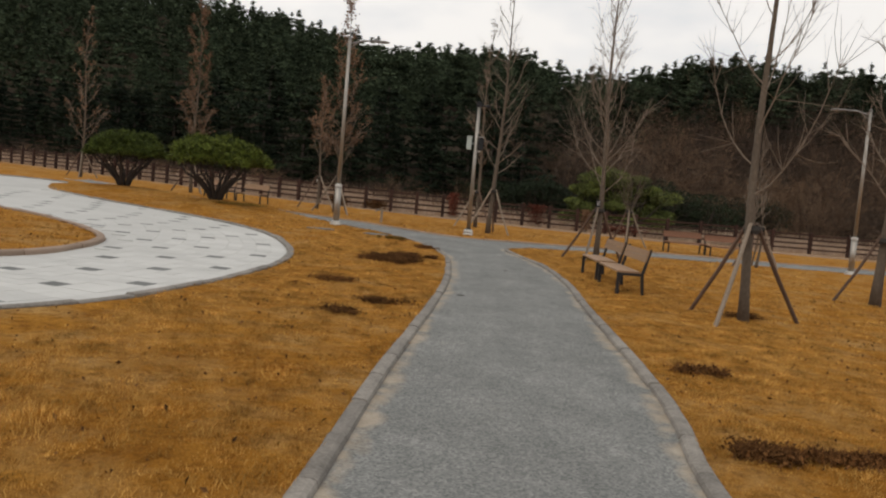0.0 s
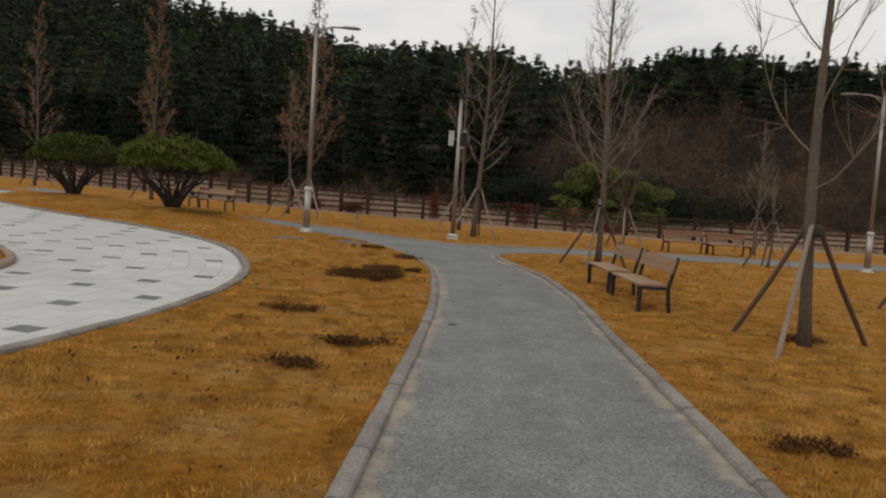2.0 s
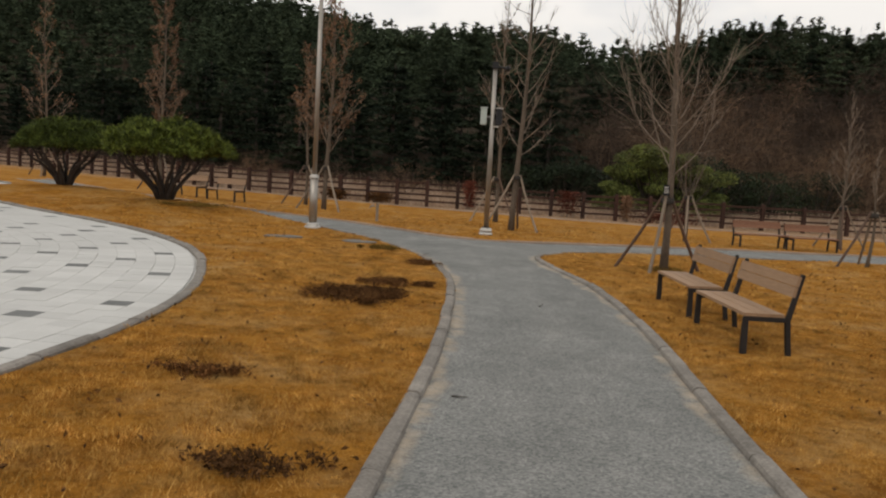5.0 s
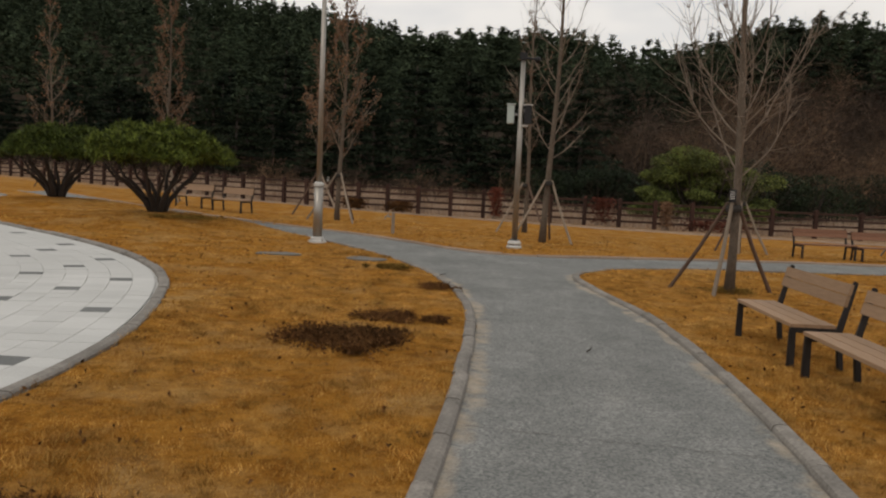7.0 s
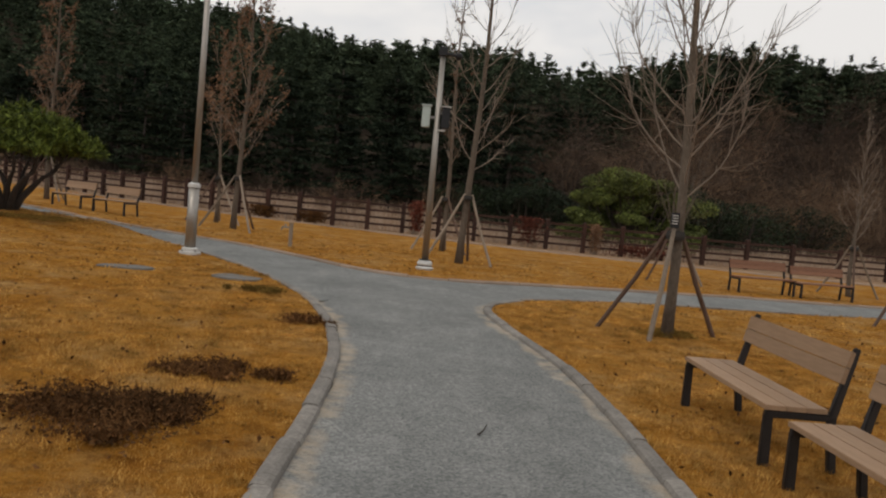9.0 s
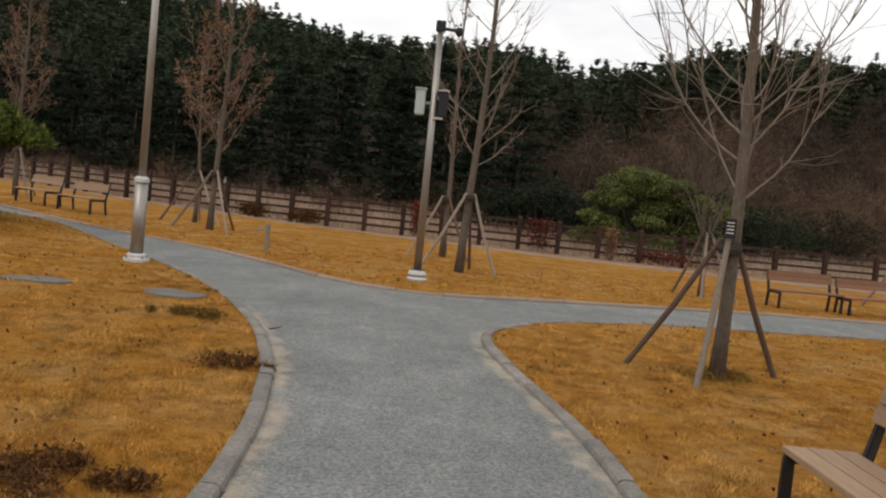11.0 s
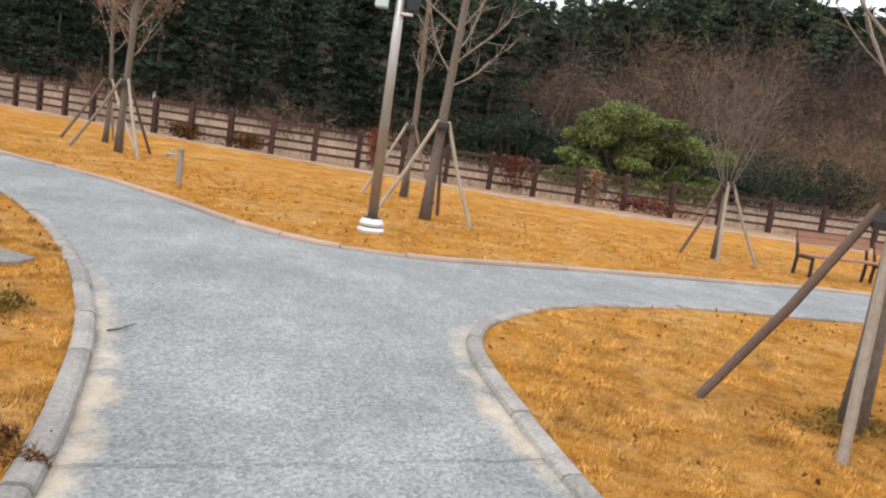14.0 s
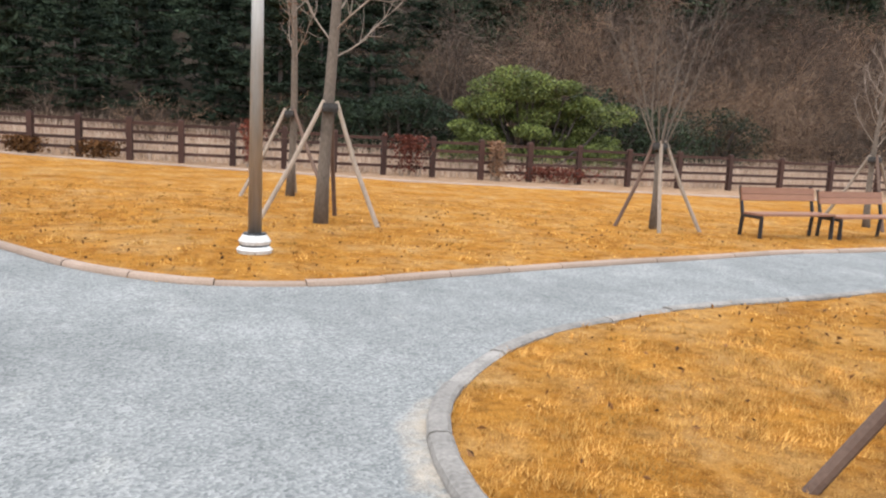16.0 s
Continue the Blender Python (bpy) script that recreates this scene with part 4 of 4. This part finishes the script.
def evergreen(m, seed, w, h, label, mat, n=2600):
    rng = np.random.default_rng(seed)
    t = thing("evergreen_shrub", m, label, "shrub")
    lobes = []
    for k in range(40):
        u = -0.8 + 1.6 * ((k * 7) % 40) / 39
        lobes.append((u * w, rng.uniform(-0.9, 0.9), h * (0.16 + 0.72 * (k % 5) / 4 + rng.uniform(-0.08, 0.08)) * (1 - 0.6 * u * u), rng.uniform(0.55, 1.0)))
    for lx, ly, lz, lr in lobes:
        part("stem", Shape().tube([(lx * 0.2, ly * 0.2, -0.1), (lx * 0.7, ly * 0.7, lz * 0.5), (lx, ly, lz)], [0.06, 0.04, 0.015], 5, False), M_BARK_DARK, t)
    cs = []
    for lx, ly, lz, lr in lobes:
        d = rng.normal(size=(n // 40, 3))
        d /= np.linalg.norm(d, axis=1, keepdims=True)
        d *= (lr * rng.uniform(0.55, 1.05, (len(d), 1)))
        d[:, 2] *= 0.42
        cs.append(d + np.array([lx, ly, lz]))
    part("leaves", soup("leaves", leaflets(rng, np.concatenate(cs), 0.055), mat), None, t, "glossy green foliage")


evergreen(pose(9.6, 48.0, zg(9.6, 48.0)), 61, 3.5, 3.6, "wide glossy evergreen shrub behind the fence", M_EVERGREEN, 44000)
evergreen(pose(5.0, 49.2, zg(5.0, 49.2)), 62, 2.4, 2.4, "dark evergreen shrub filling the shade behind the fence", M_EVERGREEN_SHADE, 12000)
# added dark mass in place of the shadow right of the wide shrub
evergreen(pose(12.6, 50.0, zg(12.6, 50.0)), 63, 2.8, 2.8, "dark evergreen shrub filling the shade behind the fence", M_EVERGREEN_SHADE, 12000)


# more added dark shrubs, standing in for shade behind the fence
for k, (ex, ey, ew, eh) in enumerate(((15.8, 51.0, 2.2, 2.4), (19.5, 52.5, 2.4, 2.6), (2.0, 50.0, 1.8, 1.8))):
    evergreen(pose(ex, ey, zg(ex, ey)), 64 + k, ew, eh, "dark evergreen shrub filling the shade behind the fence", M_EVERGREEN_SHADE, 4500)


def fence_creeper(x, w, h, seed, mat, label):
    rng = np.random.default_rng(seed)
    y = float(fence_y(x)) - 0.1
    t = thing("creeper", pose(x, y, zg(x, y) - 0.02), label, "shrub")
    for _ in range(14):
        p = grown(rng, (rng.uniform(-w, w) * 0.5, 0, 0), (rng.normal(0, 0.3), rng.normal(0, 0.1), 1), h * rng.uniform(0.7, 1.1), 5, 0, 0.15)
        part("stem", Shape().tube(p, [0.012, 0.01, 0.008, 0.006, 0.005, 0.003], 4, False), M_TWIG, t)
    c = np.stack([rng.normal(0, w * 0.35, 900), rng.normal(0, 0.12, 900), rng.uniform(0.05, 1, 900) ** 0.7 * h], axis=1)
    part("leaves", soup("leaves", leaflets(rng, c, 0.05), mat), None, t)


fence_creeper(4.35, 0.75, 1.2, 71, M_RED_LEAF, "dark red creeper draped over the fence")
fence_creeper(-0.1, 0.35, 1.35, 72, M_RED_LEAF, "narrow reddish shrub against the fence")
fence_creeper(7.0, 0.35, 1.2, 73, M_DRY_LEAF, "brown creeper round a fence post")
fence_creeper(8.9, 1.9, 0.5, 74, M_RED_LEAF, "low brown creeper along the fence foot")
fence_creeper(-4.3, 0.8, 0.5, 75, M_WEED, "brown weeds at the fence foot")
fence_creeper(-6.4, 0.7, 0.5, 76, M_WEED, "brown weeds at the fence foot")


def reeds():
    rng = np.random.default_rng(15)
    n = 26000
    x = rng.uniform(-40, 36, n)
    y = np.array(fence_y(x)) + rng.uniform(0.5, 7.5, n)
    z = lawn_z(x, y)
    h = rng.uniform(0.25, 0.8, n)
    a = rng.uniform(0, 6.28, n)
    lx, ly = rng.normal(0, 0.16, n), rng.normal(0, 0.16, n)
    w = 0.014
    tri = np.stack([np.stack([x - np.cos(a) * w, y - np.sin(a) * w, z - 0.02], 1), np.stack([x + np.cos(a) * w, y + np.sin(a) * w, z - 0.02], 1), np.stack([x + lx, y + ly, z + h], 1)], axis=1)
    tagged(new("dry_reeds", soup("dry_reeds", tri, M_REED)), "pale dry reeds and grass behind the fence", "grass", kind="stuff")


reeds()


def reed_plume(x, seed):
    rng = np.random.default_rng(seed)
    y = float(fence_y(x)) + 0.6
    t = thing("reed_plume", pose(x, y, zg(x, y)), "white fluffy reed plume showing above the fence", "reed")
    part("stalk", Shape().tube([(0, 0, 0), (0.03, 0, 0.7), (0.08, 0.02, 1.3)], [0.01, 0.008, 0.005], 5), M_REED, t)
    c = np.stack([0.08 + rng.normal(0, 0.025, 60), 0.02 + rng.normal(0, 0.025, 60), 1.2 + rng.uniform(-0.1, 0.14, 60)], axis=1)
    part("plume", soup("plume", needles(rng, c, 0.06, 3, 0.6, 0.08), M_WHITE), None, t, "white feathery head")


reed_plume(-8.0, 1)


# ---- lawn details ----
def lawn_points(rng, n, x0, x1, y0, y1, gap=0.13):
    x, y = rng.uniform(x0, x1, n), rng.uniform(y0, y1, n)
    ok = ~inside(PATH_POLY, x, y) & ~(inside(PLAZA_POLY, x, y) & ~inside(ISLAND_POLY, x, y))
    for line in (EDGE_LEFT, EDGE_RIGHT, EDGE_FAR, PLAZA, ISLAND):
        ok &= distance(line, x, y) > gap
    return x[ok], y[ok]


def grass():
    rng = np.random.default_rng(21)
    for name, n, box, hh, w in (("dry_grass", 640000, (-3.2, 5.2, 1.5, 25), 0.036, 0.0032), ("dry_grass_far", 170000, (-12, 12, 8, 36), 0.042, 0.007)):
        tx, ty = lawn_points(rng, n // 13, *box)
        k = rng.integers(0, len(tx), int(n * 0.72))
        loose = lawn_points(rng, n // 4, *box)
        spread, lush = rng.uniform(0.012, 0.05, len(tx))[k], np.concatenate([rng.uniform(0.5, 1.4, len(tx))[k], np.full(len(loose[0]), 0.7)])
        x = np.concatenate([tx[k] + rng.normal(0, 1, len(k)) * spread, loose[0]])
        y = np.concatenate([ty[k] + rng.normal(0, 1, len(k)) * spread, loose[1]])
        ok = np.minimum.reduce([distance(line, x, y) for line in (EDGE_LEFT, EDGE_RIGHT, EDGE_FAR, PLAZA, ISLAND)]) > 0.1
        x, y, lush = x[ok], y[ok], lush[ok]
        if name == "dry_grass_far":
            far = (x < -3.2) | (x > 5.2) | (y > 25)
            x, y, lush = x[far], y[far], lush[far]
        z = lawn_z(x, y)
        m = len(x)
        patch = 0.78 + 0.4 * wander(x, y, 2.2) + 0.42 * wander(x, y + 3, 6.0)
        h = hh * rng.uniform(0.5, 1.2, m) * np.clip(patch, 0.35, 1.7) * lush
        a = rng.uniform(0, 6.28, m)
        k = h * rng.uniform(0.2, 1.3, m)
        b = 2.2 * wander(x * 0.5, y * 0.5, 1.0) + rng.normal(0, 1.8, m)
        tri = np.stack([np.stack([x - np.cos(a) * w, y - np.sin(a) * w, z - 0.01], 1), np.stack([x + np.cos(a) * w, y + np.sin(a) * w, z - 0.01], 1), np.stack([x + np.cos(b) * k, y + np.sin(b) * k, z + h], 1)], axis=1)
        tagged(new(name, soup(name, tri, M_BLADE)), "short dry golden lawn grass", "grass", kind="stuff")
    x, y = lawn_points(rng, 4600, -9, 9, 2, 33, 0.16)
    c = np.stack([x, y, lawn_z(x, y) + 0.03], axis=1)
    tagged(new("fallen_leaves", soup("fallen_leaves", leaflets(rng, c, 0.021), M_WEED)), "small withered leaves scattered over the lawn", "leaves", kind="stuff")


grass()


def weed_patch(x, y, w, d, seed, mat, label, n=1400, h=0.09, turn=0):
    rng = np.random.default_rng(seed)
    t = thing("weed_patch", pose(x, y, zg(x, y), 0, 0, turn), label, "weeds")
    lobes = rng.normal(0, 0.5, (13, 2)) * (w * 0.75, d * 0.75)
    k = rng.integers(0, 13, n)
    size = rng.uniform(0.05, 0.25, 13)[k]
    u, v = lobes[k, 0] + rng.normal(0, 1, n) * size * w, lobes[k, 1] + rng.normal(0, 1, n) * size * d
    c = np.stack([u, v, rng.uniform(0.0, 1, n) ** 1.5 * h * (0.5 + size) + 0.02], axis=1)
    part("foliage", soup("foliage", np.concatenate([leaflets(rng, c, 0.016), needles(rng, c[: n // 2], 0.06, 3, 0.5, 0.05)]), mat), None, t)


DW = "low dark withered weeds in the lawn"
weed_patch(-1.05, 15.98, 0.8, 0.6, 81, M_WEED, DW, 5200, 0.15, 8)
weed_patch(-0.93, 17.45, 0.4, 0.4, 82, M_WEED, DW, 1300)
weed_patch(-0.35, 17.45, 0.2, 0.15, 83, M_WEED, DW, 400)
weed_patch(-0.70, 10.25, 0.4, 0.2, 84, M_WEED, DW, 520)
weed_patch(-1.08, 9.15, 0.3, 0.2, 85, M_WEED, DW, 420)
weed_patch(-1.6, 12.0, 0.35, 0.18, 86, M_WEED, DW, 500)
weed_patch(2.3, 5.2, 0.32, 0.2, 87, M_WEED, DW, 1300)
weed_patch(2.95, 5.35, 0.6, 0.2, 94, M_WEED, DW, 1300)
weed_patch(-1.5, 16.0, 0.35, 0.25, 96, M_WEED, DW, 420)
weed_patch(2.65, 7.9, 0.35, 0.2, 88, M_WEED, DW, 500)
weed_patch(-1.55, 22.1, 0.5, 0.25, 89, M_WEED_GREEN, "half-green weeds beside a flat stone", 1200)
weed_patch(-0.68, 20.18, 0.34, 0.25, 90, M_WEED, DW, 700)
weed_patch(-0.3, 20.14, 0.07, 0.07, 95, M_WEED, DW, 60, 0.05)
weed_patch(4.75, 12.6, 0.5, 0.3, 91, M_WEED, "dark weeds round a tree foot", 700)
weed_patch(4.2, 22.15, 0.55, 0.35, 92, M_WEED_GREEN, "half-green weeds round a tree foot", 900)
weed_patch(-7.6, 27.6, 1.2, 0.5, 93, M_WEED_GREEN, "tufts of greenish grass below the clipped pine", 1500, 0.1)


def flat_stone(x, y, w, d, seed, turn):
    rng = np.random.default_rng(seed)
    ob = thing("flat_stone", pose(x, y, zg(x, y), 0, 0, turn), "flat irregular grey stone slab set in the lawn", "stone")
    sh = Shape()
    ring = [(w * math.cos(a) * k, d * math.sin(a) * k) for a, k in ((i * math.pi / 4.5, rng.uniform(0.8, 1.1)) for i in range(9))]
    n = len(ring)
    for z, k in ((-0.05, 1.03), (0.018, 1.0), (0.026, 0.94)):
        sh.v += [(a * k, b * k, z) for a, b in ring]
    for j in range(2):
        for i in range(n):
            sh.f.append([j * n + i, j * n + (i + 1) % n, (j + 1) * n + (i + 1) % n, (j + 1) * n + i])
    sh.f.append([2 * n + i for i in range(n)])
    part("slab", sh, M_STONE, ob)


flat_stone(-2.2, 23.4, 0.42, 0.30, 1, -20)
flat_stone(-3.75, 23.2, 0.45, 0.24, 2, 5)


# ---- paving tiles ----
def tiles():
    """Pavers laid in courses that follow the outer edge, with a dark one now and then."""
    rng = np.random.default_rng(33)
    wide, long = 0.28, 0.30
    s = np.concatenate([[0], np.cumsum(np.linalg.norm(np.diff(PLAZA, axis=0), axis=1))])

    def at(k, u):
        p = np.array([np.interp(k, s, PLAZA[:, 0]), np.interp(k, s, PLAZA[:, 1])])
        a = np.array([np.interp(k + 0.6, s, PLAZA[:, 0]), np.interp(k + 0.6, s, PLAZA[:, 1])])
        b = np.array([np.interp(k - 0.6, s, PLAZA[:, 0]), np.interp(k - 0.6, s, PLAZA[:, 1])])
        w = (a - b) / np.linalg.norm(a - b)
        return p + np.array([-w[1], w[0]]) * u

    end = s[np.argmax(PLAZA[:, 1] > 29.5)]
    cells = []
    for i in range(int(2.0 / long), int(end / long)):
        for j in range(20):
            u, k = 0.03 + j * wide, i * long
            q = [at(k + 0.0025, u + 0.0025), at(k + long - 0.0025, u + 0.0025), at(k + long - 0.0025, u + wide - 0.0025), at(k + 0.0025, u + wide - 0.0025)]
            cells.append((i, j, q))
    mid = np.array([np.mean(c[2], axis=0) for c in cells])
    ok = ~inside(ISLAND_POLY, mid[:, 0], mid[:, 1]) & (distance(ISLAND, mid[:, 0], mid[:, 1]) > 0.32)
    shown, rest = 0, Shape()
    for n, (i, j, q) in enumerate(cells):
        if not ok[n]:
            continue
        z = float(rng.normal(0.018, 0.0012))
        black = j % 2 == 1 and (i + 3 * (j // 2)) % 8 == 0 and rng.uniform() < 0.93
        sh = rest
        own = black or (8.5 < mid[n][1] < 21 and j < 8 and shown < 300)
        if own:
            shown += not black
            sh = Shape()
        m = len(sh.v)
        sh.v += [(p[0], p[1], z + float(slope(p[0])) - 0.03) for p in q] + [(p[0], p[1], z + float(slope(p[0]))) for p in q]
        for f in ((4, 5, 6, 7), (0, 1, 5, 4), (1, 2, 6, 5), (2, 3, 7, 6), (3, 0, 4, 7)):
            sh.f.append([m + v for v in f])
        if own:
            part("tile", sh, M_PAVER_DARK if black else M_PAVER, pavement)
    part("tiles", rest, M_PAVER, pavement)["kind"] = "stuff"


tiles()


# ---- small things on the path ----
def crack(a, b, seed):
    """A narrow dark joint across the path."""
    rng = np.random.default_rng(seed)
    sh = Shape()
    n = 24
    side = [Vector(a).lerp(Vector(b), i / n) + Vector((rng.normal(0, 0.006), rng.normal(0, 0.012))) for i in range(n + 1)]
    for i in range(n):
        p, q = side[i], side[i + 1]
        w = rng.uniform(0.001, 0.0045)
        za, zb = 0.0135 + float(slope(p.x)), 0.0135 + float(slope(q.x))
        sh.face((p.x, p.y - w, za), (q.x, q.y - w, zb), (q.x, q.y + w, zb), (p.x, p.y + w, za))
    tagged(part("joint", sh, M_JOINT), "thin dark joint across the path", "joint", kind="structure")


crack((-0.02, 13.9), (2.2, 13.75), 1)
crack((-0.35, 20.15), (1.85, 20.95), 2)


def twig(x, y, turn, length, seed):
    rng = np.random.default_rng(seed)
    t = thing("twig", pose(x, y, 0.018 + float(slope(x)), 0, 1, turn), "small dark fallen twig on the path", "twig")
    p = grown(rng, (-length / 2, 0, 0), (1, 0, 0), length, 5, 0, 0.12)
    p = [(v.x, v.y, abs(v.z) * 0.3) for v in p]
    part("stick", Shape().tube(p, [0.007, 0.007, 0.006, 0.005, 0.004, 0.003], 5), M_BARK_DARK, t)


twig(1.28, 16.68, 58, 0.26, 1)
twig(-0.62, 22.1, 50, 0.24, 2)
twig(0.3, 12.05, 20, 0.12, 3)
